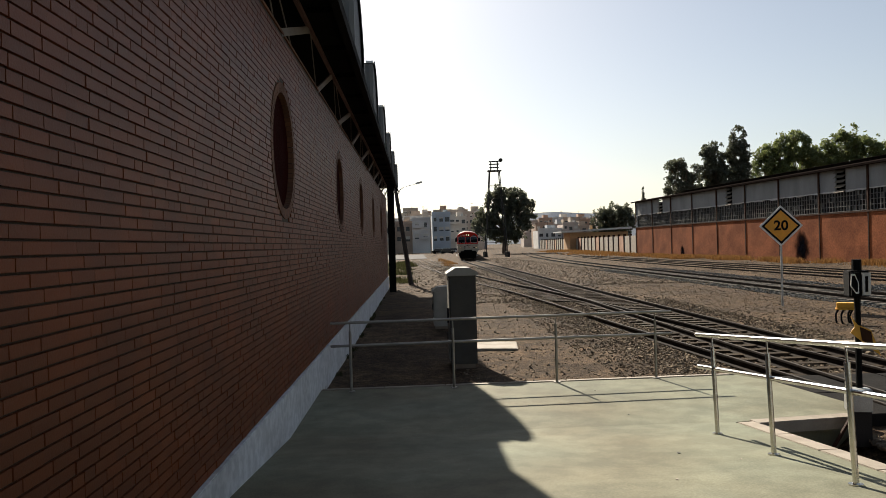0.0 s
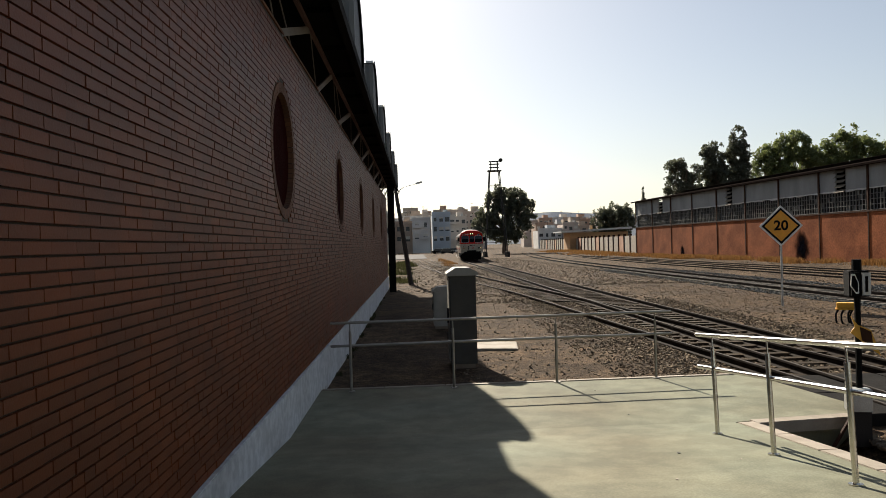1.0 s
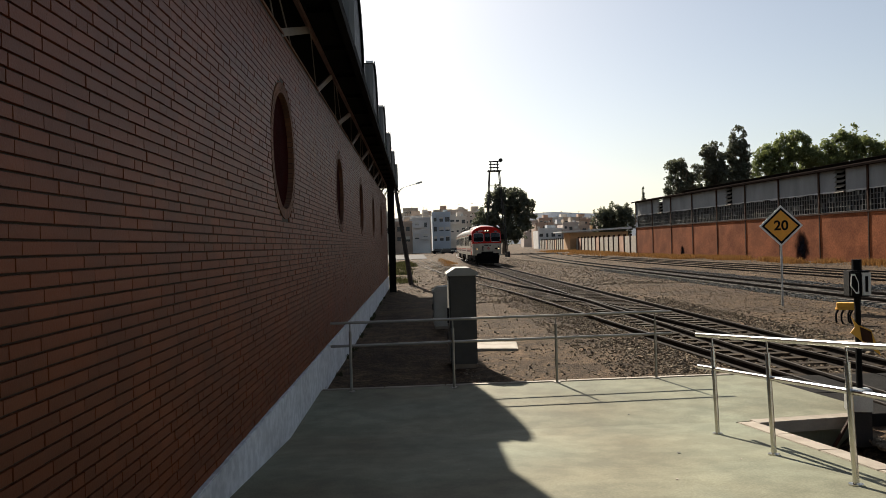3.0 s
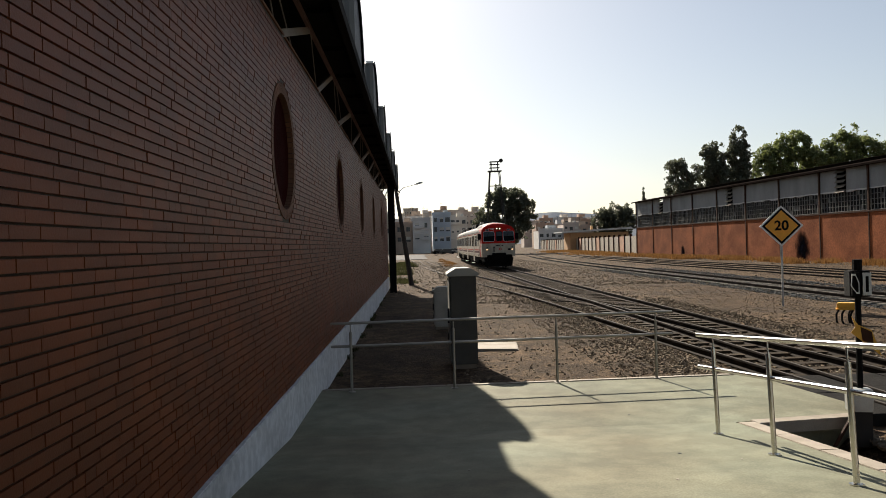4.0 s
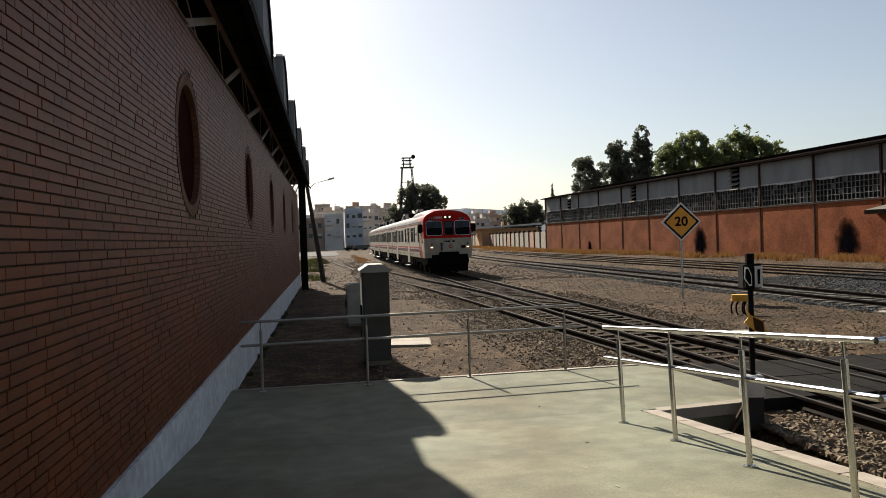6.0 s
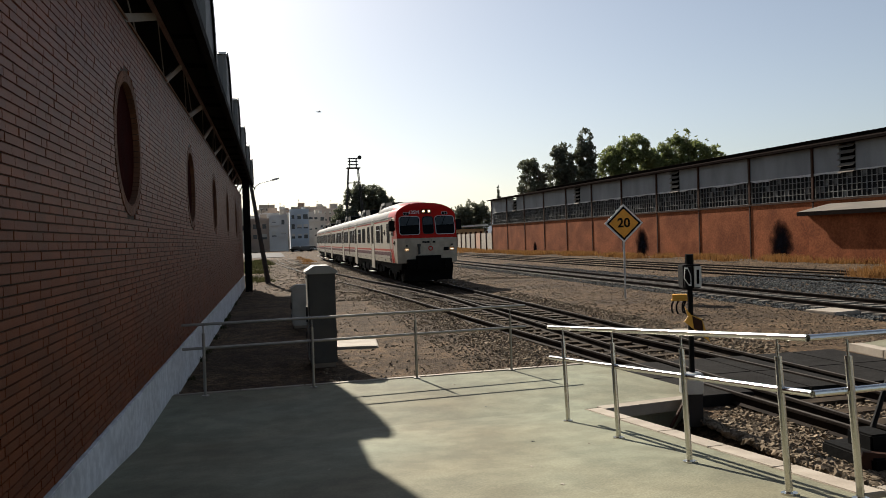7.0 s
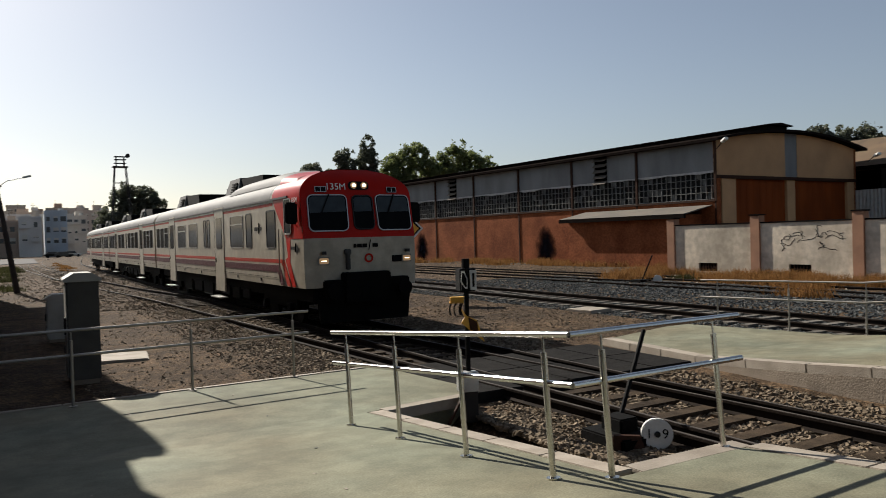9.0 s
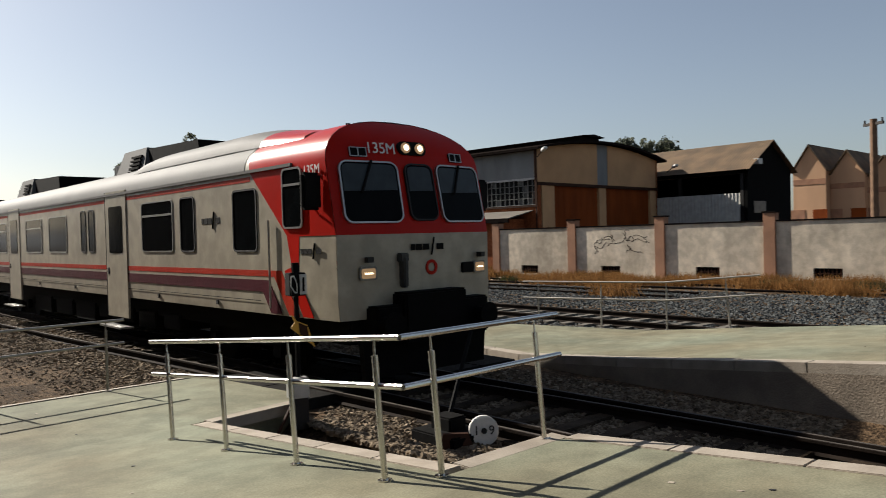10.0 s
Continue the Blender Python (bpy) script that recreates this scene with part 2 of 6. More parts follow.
# ---- building tools ----
class Shape:
    """Collects vertices and faces of one mesh."""

    def __init__(self):
        self.v, self.f = [], []

    def add(self, verts, faces):
        k = len(self.v)
        self.v += [tuple(p) for p in verts]
        self.f += [tuple(i + k for i in q) for q in faces]
        return self

    def box(self, x0, x1, y0, y1, z0, z1):
        return self.add([(x0, y0, z0), (x1, y0, z0), (x1, y1, z0), (x0, y1, z0), (x0, y0, z1), (x1, y0, z1), (x1, y1, z1), (x0, y1, z1)],
                        [(0, 3, 2, 1), (4, 5, 6, 7), (0, 1, 5, 4), (1, 2, 6, 5), (2, 3, 7, 6), (3, 0, 4, 7)])

    def tube(self, a, b, r, r2=None, n=10, caps=True):
        a, b = Vector(a), Vector(b)
        q = (b - a).to_track_quat("Z", "Y")
        r2 = r if r2 is None else r2
        ring = [(math.cos(2 * math.pi * i / n), math.sin(2 * math.pi * i / n)) for i in range(n)]
        vs = [a + q @ Vector((c * r, s * r, 0)) for c, s in ring] + [b + q @ Vector((c * r2, s * r2, 0)) for c, s in ring]
        fs = [(i, (i + 1) % n, n + (i + 1) % n, n + i) for i in range(n)]
        if caps:
            fs += [tuple(range(n - 1, -1, -1)), tuple(range(n, 2 * n))]
        return self.add(vs, fs)

    def beam(self, a, b, w, h):
        """A bar of rectangular section from a to b."""
        a, b = Vector(a), Vector(b)
        q = (b - a).to_track_quat("Z", "Y")
        c = [(-w / 2, -h / 2), (w / 2, -h / 2), (w / 2, h / 2), (-w / 2, h / 2)]
        vs = [p + q @ Vector((u, v, 0)) for p in (a, b) for u, v in c]
        return self.add(vs, [(0, 3, 2, 1), (4, 5, 6, 7), (0, 1, 5, 4), (1, 2, 6, 5), (2, 3, 7, 6), (3, 0, 4, 7)])

    def prism(self, loop, shift):
        """A flat loop of points, pushed along shift."""
        n, s = len(loop), Vector(shift)
        vs = [Vector(p) for p in loop] + [Vector(p) + s for p in loop]
        fs = [tuple(range(n - 1, -1, -1)), tuple(range(n, 2 * n))] + [(i, (i + 1) % n, n + (i + 1) % n, n + i) for i in range(n)]
        return self.add(vs, fs)

    def grid(self, rows):
        """A sheet through rows of points."""
        m = len(rows[0])
        return self.add([p for r in rows for p in r],
                        [(j * m + i, j * m + i + 1, (j + 1) * m + i + 1, (j + 1) * m + i) for j in range(len(rows) - 1) for i in range(m - 1)])

    def mesh(self, name, mat, smooth=False, bevel=0.0):
        me = bpy.data.meshes.new(name)
        me.from_pydata(self.v, [], self.f)
        if bevel:
            bm = bmesh.new()
            bm.from_mesh(me)
            bmesh.ops.recalc_face_normals(bm, faces=bm.faces)
            edges = [e for e in bm.edges if len(e.link_faces) == 2 and e.calc_face_angle(0) > 0.6]
            bmesh.ops.bevel(bm, geom=edges, offset=bevel, segments=2, affect="EDGES", clamp_overlap=True)
            bm.to_mesh(me)
            bm.free()
        me.materials.append(mat)
        if smooth:
            me.polygons.foreach_set("use_smooth", [True] * len(me.polygons))
        me.update()
        return me


def part(name, shape, mat, parent=None, label="", smooth=False, bevel=0.0, at=None):
    me = shape if isinstance(shape, bpy.types.Mesh) else shape.mesh(name, mat, smooth, bevel)
    ob = new(name, me)
    ob.parent = parent
    if at is not None:
        ob.matrix_basis = at
    if label:
        tagged(ob, label)
    return ob


def thing(name, label, category, at=None, group="", kind=""):
    ob = new(name)
    ob.empty_display_size = 0.2
    if at is not None:
        ob.matrix_basis = at
    return tagged(ob, label, category, group, kind)


def setting(name, shape, mat, label, category="structure", smooth=False, bevel=0.0):
    return tagged(part(name, shape, mat, None, "", smooth, bevel), label, category, "", "structure")


def lettering(name, text, size, mat, parent, at, thick=0.004, bold=0.0):
    """Writing with the built-in font, as a mesh."""
    cu = bpy.data.curves.new(name, "FONT")
    cu.body, cu.size, cu.extrude, cu.align_x, cu.align_y, cu.offset = text, size, thick, "CENTER", "CENTER", bold
    tmp = bpy.data.objects.new(name, cu)
    me = bpy.data.meshes.new_from_object(tmp)
    bpy.data.objects.remove(tmp)
    me.materials.clear()
    me.materials.append(mat)
    return part(name, me, mat, parent, at=at)


def rounded(w, h, r, n=4):
    """A loop of (u, v) round a rectangle with round corners."""
    out = []
    for cx, cy, a0 in ((w / 2 - r, h / 2 - r, 0), (-w / 2 + r, h / 2 - r, 90), (-w / 2 + r, -h / 2 + r, 180), (w / 2 - r, -h / 2 + r, 270)):
        out += [(cx + r * math.cos(radians(a0 + 90 * i / n)), cy + r * math.sin(radians(a0 + 90 * i / n))) for i in range(n + 1)]
    return out


def slope(y):
    """Height of the platform's top: a ramp that runs down to a landing."""
    return min(max(0.87 - 0.09 * y, 0.078), 1.15)


def track_x(y):
    """The running track bends a little away from the town beyond 95 m."""
    k, run = 0.068 / 35, y - 95
    return 7.56 if run < 0 else 7.56 + 0.5 * k * run * run if run < 35 else 7.56 + 0.5 * k * 35 * 35 + 0.068 * (run - 35)


# ---- ground ----
def relief(x, y):
    near = 0.03 * noise.noise((x * 0.6, y * 0.6, 0)) + 0.015 * noise.noise((x * 2.3, y * 2.3, 5)) if abs(x) < 60 and -10 < y < 90 else 0.0
    def bed(c, half):
        return max(0.0, min(1.0, (half - abs(x - c)) / 0.6))
    base = -0.12 if x > 4.2 else -0.05
    return base + near - max(0.07 * bed(7.4, 2.3), 0.07 * bed(17.0, 2.4)) - 0.3 * (-1.7 < x < 5.2 and y < 11.2)


def build_ground():
    xs = [-3000, -600, -150, -50, -20, -8] + [-4 + 0.3 * i for i in range(88)] + [23 + i for i in range(30)] + [60, 80, 120, 200, 500, 1200, 3000]
    ys = [-600, -100, -30, -12] + [-6 + 0.4 * i for i in range(110)] + [38.5 + 1.5 * i for i in range(50)] + [120, 150, 200, 300, 500, 900, 1600, 3500]
    s = Shape().grid([[(x, y, relief(x, y)) for x in xs] for y in ys])
    return setting("ground", s, DIRT, "brown gravelly dirt of the station yard", "ground", smooth=True)


build_ground()


def stones(name, label, spots, low, high, mat, parent=None):
    """Loose broken stones, joined into one mesh."""
    base = np.array([(-0.8, -0.7, -0.5), (0.8, -0.7, -0.5), (0.8, 0.7, -0.5), (-0.8, 0.7, -0.5), (-0.5, -0.6, 0.55), (0.7, -0.4, 0.5), (0.5, 0.6, 0.6), (-0.6, 0.5, 0.45)])
    quads = [(4, 5, 6, 7), (0, 1, 5, 4), (1, 2, 6, 5), (2, 3, 7, 6), (3, 0, 4, 7)]
    tri = np.array([t for a, b, c, d in quads for t in ((a, b, c), (a, c, d))])
    rng = np.random.default_rng(len(spots))
    n = len(spots)
    size = rng.uniform(low, high, (n, 1, 1)) * rng.uniform(0.65, 1.25, (n, 1, 3))
    v = (base[None] + rng.normal(0, 0.2, (n, 8, 3))) * size
    a, b = rng.uniform(0, 6.28, n), rng.normal(0, 0.5, n)
    ca, sa, cb, sb = np.cos(a), np.sin(a), np.cos(b), np.sin(b)
    x, y, z = v[..., 0], v[..., 1] * cb[:, None] - v[..., 2] * sb[:, None], v[..., 1] * sb[:, None] + v[..., 2] * cb[:, None]
    v = np.stack([x * ca[:, None] - y * sa[:, None], x * sa[:, None] + y * ca[:, None], z], -1) + np.array(spots)[:, None]
    f = (tri[None] + 8 * np.arange(n)[:, None, None]).reshape(-1, 3)
    me = bpy.data.meshes.new(name)
    me.from_pydata(v.reshape(-1, 3).tolist(), [], f.tolist())
    me.materials.append(mat)
    ob = new(name, me)
    ob.parent = parent
    return tagged(ob, label, "" if parent else "ballast", "", "stuff")


# ---- platform ----
def slab_loop(x0, x1, ys, low=-0.45):
    rows = [[(x0, y, low), (x1, y, low), (x1, y, slope(y)), (x0, y, slope(y)), (x0, y, low)] for y in ys]
    s = Shape().grid(rows)
    a, b = rows[0], rows[-1]
    k = (len(ys) - 1) * 5
    s.f += [(0, 1, 2, 3), (k + 3, k + 2, k + 1, k)]
    return s


YS = [-40, -3.1, 4.30, 8.6, 8.8, 11.72]
setting("platform", slab_loop(-1.75, 3.74, YS), PAVING, "worn green-grey concrete platform ramp with stains", "platform")
setting("platform_edge_strip", slab_loop(3.74, 5.06, [-40, -3.1, 4.12]), PAVING, "green concrete platform beside the track pit", "platform")
setting("landing", Shape().prism([(3.74, 8.78, -0.45), (5.3, 8.98, -0.45), (5.62, 9.35, -0.45), (5.28, 11.88, -0.45), (3.74, 11.74, -0.45)], (0, 0, 0.528)),
        PAVING, "pale concrete landing at the foot of the ramp", "platform")


def coping(points, w, name, label):
    """Kerb stones along a line, laid a little proud of the paving."""
    holder = thing(name, label, "kerb", kind="structure")
    for (a, b) in zip(points[:-1], points[1:]):
        a, b = Vector(a), Vector(b)
        n = max(1, round((b - a).length / 1.0))
        for i in range(n):
            p, q = a.lerp(b, i / n), a.lerp(b, (i + 1) / n)
            d = (q - p).normalized() * 0.006
            s = Shape().beam((p + d) - Vector((0, 0, 0.06)), (q - d) - Vector((0, 0, 0.06)), w, 0.14)
            part("kerb_stone", s, COPING, holder, bevel=0.006)
    return holder


def on_ramp(x, y):
    return (x, y, slope(y))


coping([on_ramp(3.84, 8.70), on_ramp(3.84, 4.20)], 0.2, "pit_kerb", "pale concrete kerb round the pit of a point lever")
coping([on_ramp(3.94, 4.21), on_ramp(5.16, 4.21)], 0.2, "pit_kerb", "pale concrete kerb round the pit of a point lever")
coping([on_ramp(5.16, 4.10), on_ramp(5.16, -3)], 0.2, "platform_kerb", "pale concrete edge stones along the platform")
coping([on_ramp(3.94, 8.72), (5.28, 8.90, 0.08)], 0.18, "pit_kerb", "pale concrete kerb round the pit of a point lever")
coping([(-1.5, 11.66, 0.082), (5.2, 11.84, 0.082)], 0.10, "landing_kerb", "thin pale edge of the landing")


def build_chips():
    """Small pale chips and a few dark spots on the platform."""
    rng = random.Random(12)
    for k in range(26):
        x, y = (rng.uniform(4.0, 5.0), rng.uniform(-1, 3.6)) if k % 3 == 0 else (rng.uniform(10.4, 14.6), rng.uniform(2.0, 10.0)) if k % 3 == 1 else (rng.uniform(0.4, 3.1), rng.uniform(4.2, 11.0))
        r = rng.uniform(0.008, 0.022)
        loop = [(x + r * rng.uniform(0.6, 1.3) * math.cos(math.tau * i / 7), y + 1.4 * r * rng.uniform(0.6, 1.3) * math.sin(math.tau * i / 7)) for i in range(7)]
        chip = Shape().prism([(a, b, (slope(b) if x < 6 else min(max(0.87 - 0.09 * b, 0.02), 1.15)) - 0.004) for a, b in loop], (0, 0, 0.008))
        ob = thing("concrete_chip", "small flat chip lying on the platform concrete", "chip", group="chips on the platforms")
        part("flake", chip, COPING if k % 4 else STEEL_DARK, ob)


build_chips()


# ---- brick hall beside the platform ----
WALL_X, WALL_TOP, WALL_END, BASE_TOP = -1.55, 4.91, 42.0, 0.62
OCULI = [9.1, 15.85, 22.15, 28.4, 34.9]
OC_Z, OC_R = 3.46, 0.70
TALL = 0.0575  # height of a brick


def build_wall():
    s = Shape()
    face, back = WALL_X - 0.014, WALL_X - 0.30
    n = 40
    spans, last = [], -8.0
    for c in OCULI:
        spans.append((last, c - 0.95))
        last = c + 0.95
    spans.append((last, WALL_END))
    for a, b in spans:
        s.box(back, face, a, b, 0.5, WALL_TOP)
    for c in OCULI:
        a, b, zl, zh = c - 0.95, c + 0.95, OC_Z - 0.95, OC_Z + 0.95
        s.box(back, face, a, b, 0.5, zl)
        s.box(back, face, a, b, zh, WALL_TOP)
        rim, sq = [], []
        for i in range(n):
            t = 2 * math.pi * i / n
            u, v = math.cos(t), math.sin(t)
            k = 0.95 / max(abs(u), abs(v))
            rim.append((c + OC_R * u, OC_Z + OC_R * v))
            sq.append((c + k * u, OC_Z + k * v))
        vs = [(face, y, z) for y, z in rim] + [(face, y, z) for y, z in sq] + [(back, y, z) for y, z in rim] + [(back, y, z) for y, z in sq]
        fs = []
        for i in range(n):
            j = (i + 1) % n
            fs += [(i, j, n + j, n + i), (2 * n + i, 3 * n + i, 3 * n + j, 2 * n + j), (i, 2 * n + i, 2 * n + j, j)]
        s.add(vs, fs)
    wall = setting("wall_west", s, MORTAR, "long red brick hall wall with round openings, in shade", "wall")
    # white rendered base
    base = Shape()
    base.box(WALL_X - 0.30, WALL_X + 0.035, -8, WALL_END, -0.5, BASE_TOP)
    part("white_base", base, WHITEWASH, wall, "dirty whitewashed base course", bevel=0.008)
    cap = Shape()
    cap.box(WALL_X - 0.30, WALL_X + 0.006, -8, WALL_END, WALL_TOP, WALL_TOP + 0.03)
    part("wall_top", cap, RING, wall)
    # rings of bricks on edge
    for c in OCULI:
        ring = Shape()
        m = 64
        for i in range(m):
            t0, t1 = 2 * math.pi * (i + 0.06) / m, 2 * math.pi * (i + 0.94) / m
            loop = [(WALL_X - 0.10, c + r * math.cos(t), OC_Z + r * math.sin(t)) for r, t in ((OC_R - 0.004, t0), (OC_R + 0.115, t0), (OC_R + 0.115, t1), (OC_R - 0.004, t1))]
            ring.prism(loop, (0.103, 0, 0))
        part("opening_ring", ring, RING, wall, "ring of bricks round the opening")
    # bricks: those passed nearest are single pieces, the rest one mesh
    rng = random.Random(7)
    rest = Shape()
    singles = []
    z, row = BASE_TOP + 0.008, 0
    while z + TALL < WALL_TOP:
        y = 1.2 + rng.random() * 0.2
        while y < WALL_END:
            length = 0.24 if rng.random() < 0.8 else 0.117
            a, b = y + 0.0015, min(y + length, WALL_END)
            y += length + rng.choice((0.001, 0.002, 0.005))
            if b - a < 0.03:
                continue
            pieces = [(a, b)]
            for c in OCULI:
                if a < c + 1 and b > c - 1:
                    dz = min(abs(z - OC_Z), abs(z + TALL - OC_Z)) if not z < OC_Z < z + TALL else 0
                    r = OC_R + 0.125
                    if dz < r:
                        half = math.sqrt(r * r - dz * dz)
                        pieces = [(p, q) for p, q in ((a, min(b, c - half)), (max(a, c + half), b)) if q - p > 0.02]
            for p, q in pieces:
                if 2.3 < p < 4.15 and 1.9 < z < 3.3 and q - p > 0.1 and len(singles) < 300:
                    singles.append((p, z, q - p, rng.uniform(-0.002, 0.002)))
                else:
                    o = rng.uniform(-0.003, 0.002)
                    x0, x1 = WALL_X - 0.014, WALL_X + o
                    e = 0.002
                    rest.add([(x0, p, z), (x0, q, z), (x0, q, z + TALL), (x0, p, z + TALL), (x1, p + e, z + e), (x1, q - e, z + e), (x1, q - e, z + TALL - e), (x1, p + e, z + TALL - e)],
                             [(4, 5, 6, 7), (0, 1, 5, 4), (1, 2, 6, 5), (2, 3, 7, 6), (3, 0, 4, 7)])
        z += 0.0662
        row += 1
    joined = part("brickwork", rest, BRICK, wall)
    tagged(joined, kind="stuff")
    return wall, singles


WALL, SINGLE_BRICKS = build_wall()


TRUSS_PALE = material("grey_painted_strut", (0.176, 0.152, 0.136), 0.7, vary=0.2)


def build_hall():
    """Back, ends, floor and the vaulted roof of the brick hall, and the truss in the gap under the eaves."""
    # added closed box, near-black: the hall's inner shade is in its colour
    shell = Shape()
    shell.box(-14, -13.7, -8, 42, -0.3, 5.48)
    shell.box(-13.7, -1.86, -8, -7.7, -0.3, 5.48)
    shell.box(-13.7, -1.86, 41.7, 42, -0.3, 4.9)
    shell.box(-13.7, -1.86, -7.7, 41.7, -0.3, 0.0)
    setting("hall_shell", shell, SHADE_BLACK, "inside walls and floor of the brick hall, near-black for shade", "wall")
    # the shade under the eaves is put into the soffit's near-black
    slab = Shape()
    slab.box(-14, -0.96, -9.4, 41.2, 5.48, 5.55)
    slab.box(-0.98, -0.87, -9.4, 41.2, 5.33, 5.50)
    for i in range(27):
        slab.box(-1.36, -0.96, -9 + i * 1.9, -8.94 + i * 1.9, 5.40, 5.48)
    setting("ceiling", slab, SHADE_BLACK, "sheet-metal soffit of the overhanging eaves, near-black for its shade", "ceiling")
    roof = thing("roof", "flat roof with a row of grey corrugated half-round roof lights", "roof", kind="structure")
    edge = [(0.0, 6.56), (0.3, 6.68), (0.65, 6.75), (1.0, 6.76), (1.35, 6.68), (1.65, 6.50), (1.87, 6.26), (2.04, 6.0), (2.14, 5.75), (2.2, 5.5)]
    for k in range(-3, 6):
        c = 12.0 + 5.5 * k
        # curved sheet, falling away on the far side
        light = part("roof_light", Shape().grid([[(-13.6, c + y, z), (-0.88, c + y, z)] for y, z in edge]), STEEL_GREY, roof, "grey half-round roof light")
        rim = [[(-0.88, c + y, z), (-0.86, c + y, z)] for y, z in edge]
        rim += [[(-0.86, c + y, z), (-0.86, c + y * 0.9, 5.5 + (z - 5.5) * 0.94)] for y, z in edge[::-1]]
        part("roof_light_rim", Shape().grid(rim), STEEL_DARK, light)
        loop = [(-0.90, c + 0.02, 5.52)] + [(-0.90, c + y, z - 0.01) for y, z in edge]
        part("roof_light_end", Shape().prism(loop, (-0.04, 0, 0)), STEEL_DARK, light, "dark closed end of the roof light")
        # upright face of corrugated sheet, and a bright strip added as its top highlight
        rows = []
        for i in range(170):
            x = -0.875 - i * 0.075
            y = c - (0.03 if i % 2 else 0.0)
            rows.append([(x, y, 5.52), (x, y, 6.54)])
        part("roof_light_face", Shape().grid(rows), STEEL_GREY, light)
        part("ridge_cap", Shape().box(-6.0, -1.09, c - 0.05, c + 0.04, 6.55, 6.60).box(-1.03, -0.87, c - 0.05, c + 0.04, 6.55, 6.60), ALU, light, "bright strip added as the top edge's highlight")
    truss = thing("roof_truss", "thin faded red steel truss above the brick wall", "truss")
    part("top_chord", Shape().beam((-1.42, -8, 5.42), (-1.42, 41.6, 5.42), 0.05, 0.07), TRUSS, truss)
    for i in range(-1, 5):
        y = 9.2 + i * 6.8
        part("strut", Shape().beam((-1.57, y, 4.92), (-1.43, y + 1.5, 5.38), 0.03, 0.10), TRUSS_PALE, truss, "pale flat strut")
        part("strut", Shape().beam((-1.57, y + 3.4, 4.92), (-1.43, y + 4.4, 5.38), 0.03, 0.09), TRUSS_PALE, truss, "pale flat strut")
        for a, b in ((1.7, 3.3), (4.8, 6.4), (5.2, 7.7)):
            part("rod", Shape().beam((-1.43, y + a, 5.40), (-1.57, y + b, 4.92), 0.014, 0.014), TRUSS_PALE, truss)


build_hall()


# ---- railings ----
def railing(name, label, posts, tops, h, low, r=0.024, metal=STAINLESS):
    """Steel tube railing: posts square to the ramp, a top rail and a middle rail."""
    ob = thing(name, label, "railing")
    for p in posts:
        up = Vector((0, 0.09 if p[1] < 8.79 else 0.0, 1)).normalized()
        b = Vector(p)
        part("post", Shape().tube(b, b + up * (h - 0.13), r), metal, ob, smooth=False)
        part("pin", Shape().tube(b + up * (h - 0.14), b + up * (h - 0.02), 0.009), metal, ob)
        part("foot_plate", Shape().tube(b, b + up * 0.012, 0.055, n=14), metal, ob)
    for height, stretch in ((h, 0.0), (low, 0.0)):
        s = Shape()
        pts = [Vector(q) + Vector((0, 0.09 if q[1] < 8.79 else 0.0, 1)).normalized() * height for q in tops]
        for a, b in zip(pts[:-1], pts[1:]):
            s.tube(a, b, r, n=12)
        part("handrail" if height == h else "middle_rail", s, metal, ob)
    return ob


RH, RL = 1.06, 0.70
railing("ramp_railing", "shiny stainless tube railing round the pit", [on_ramp(3.22, 8.0), on_ramp(3.26, 6.80), on_ramp(3.30, 5.57), on_ramp(3.36, 4.42), on_ramp(3.67, 4.13), on_ramp(4.97, 4.24)],
        [on_ramp(3.21, 8.42), on_ramp(3.385, 4.14), on_ramp(5.28, 4.24)], RH, RL)
railing("end_railing", "thin steel tube railing across the foot of the ramp", [(-1.03, 11.46, 0.08), (0.54, 11.5, 0.08), (2.16, 11.65, 0.08), (3.76, 11.74, 0.08)],
        [(-1.33, 11.46, 0.08), (4.03, 11.76, 0.08)], 1.05, 0.70, r=0.021, metal=DULL_TUBE)


# ---- tracks ----
def sweep(line, section):
    """A section of (across, height) pushed along a line of (x, y)."""
    rows = []
    for i, (x, y) in enumerate(line):
        a, b = line[max(0, i - 1)], line[min(len(line) - 1, i + 1)]
        d = Vector((b[0] - a[0], b[1] - a[1])).normalized()
        rows.append([(x + d.y * u, y - d.x * u, z) for u, z in section])
    return rows


RAIL_SECTION = [(-0.036, 0.0), (0.036, 0.0), (0.036, -0.03), (0.01, -0.045), (0.01, -0.125), (0.065, -0.15), (-0.065, -0.15), (-0.01, -0.125), (-0.01, -0.045), (-0.036, -0.03), (-0.036, 0.0)]


def offset_line(line, off):
    return [(p[0], p[1]) for p in (r[0] for r in sweep(line, [(off, 0)]))]


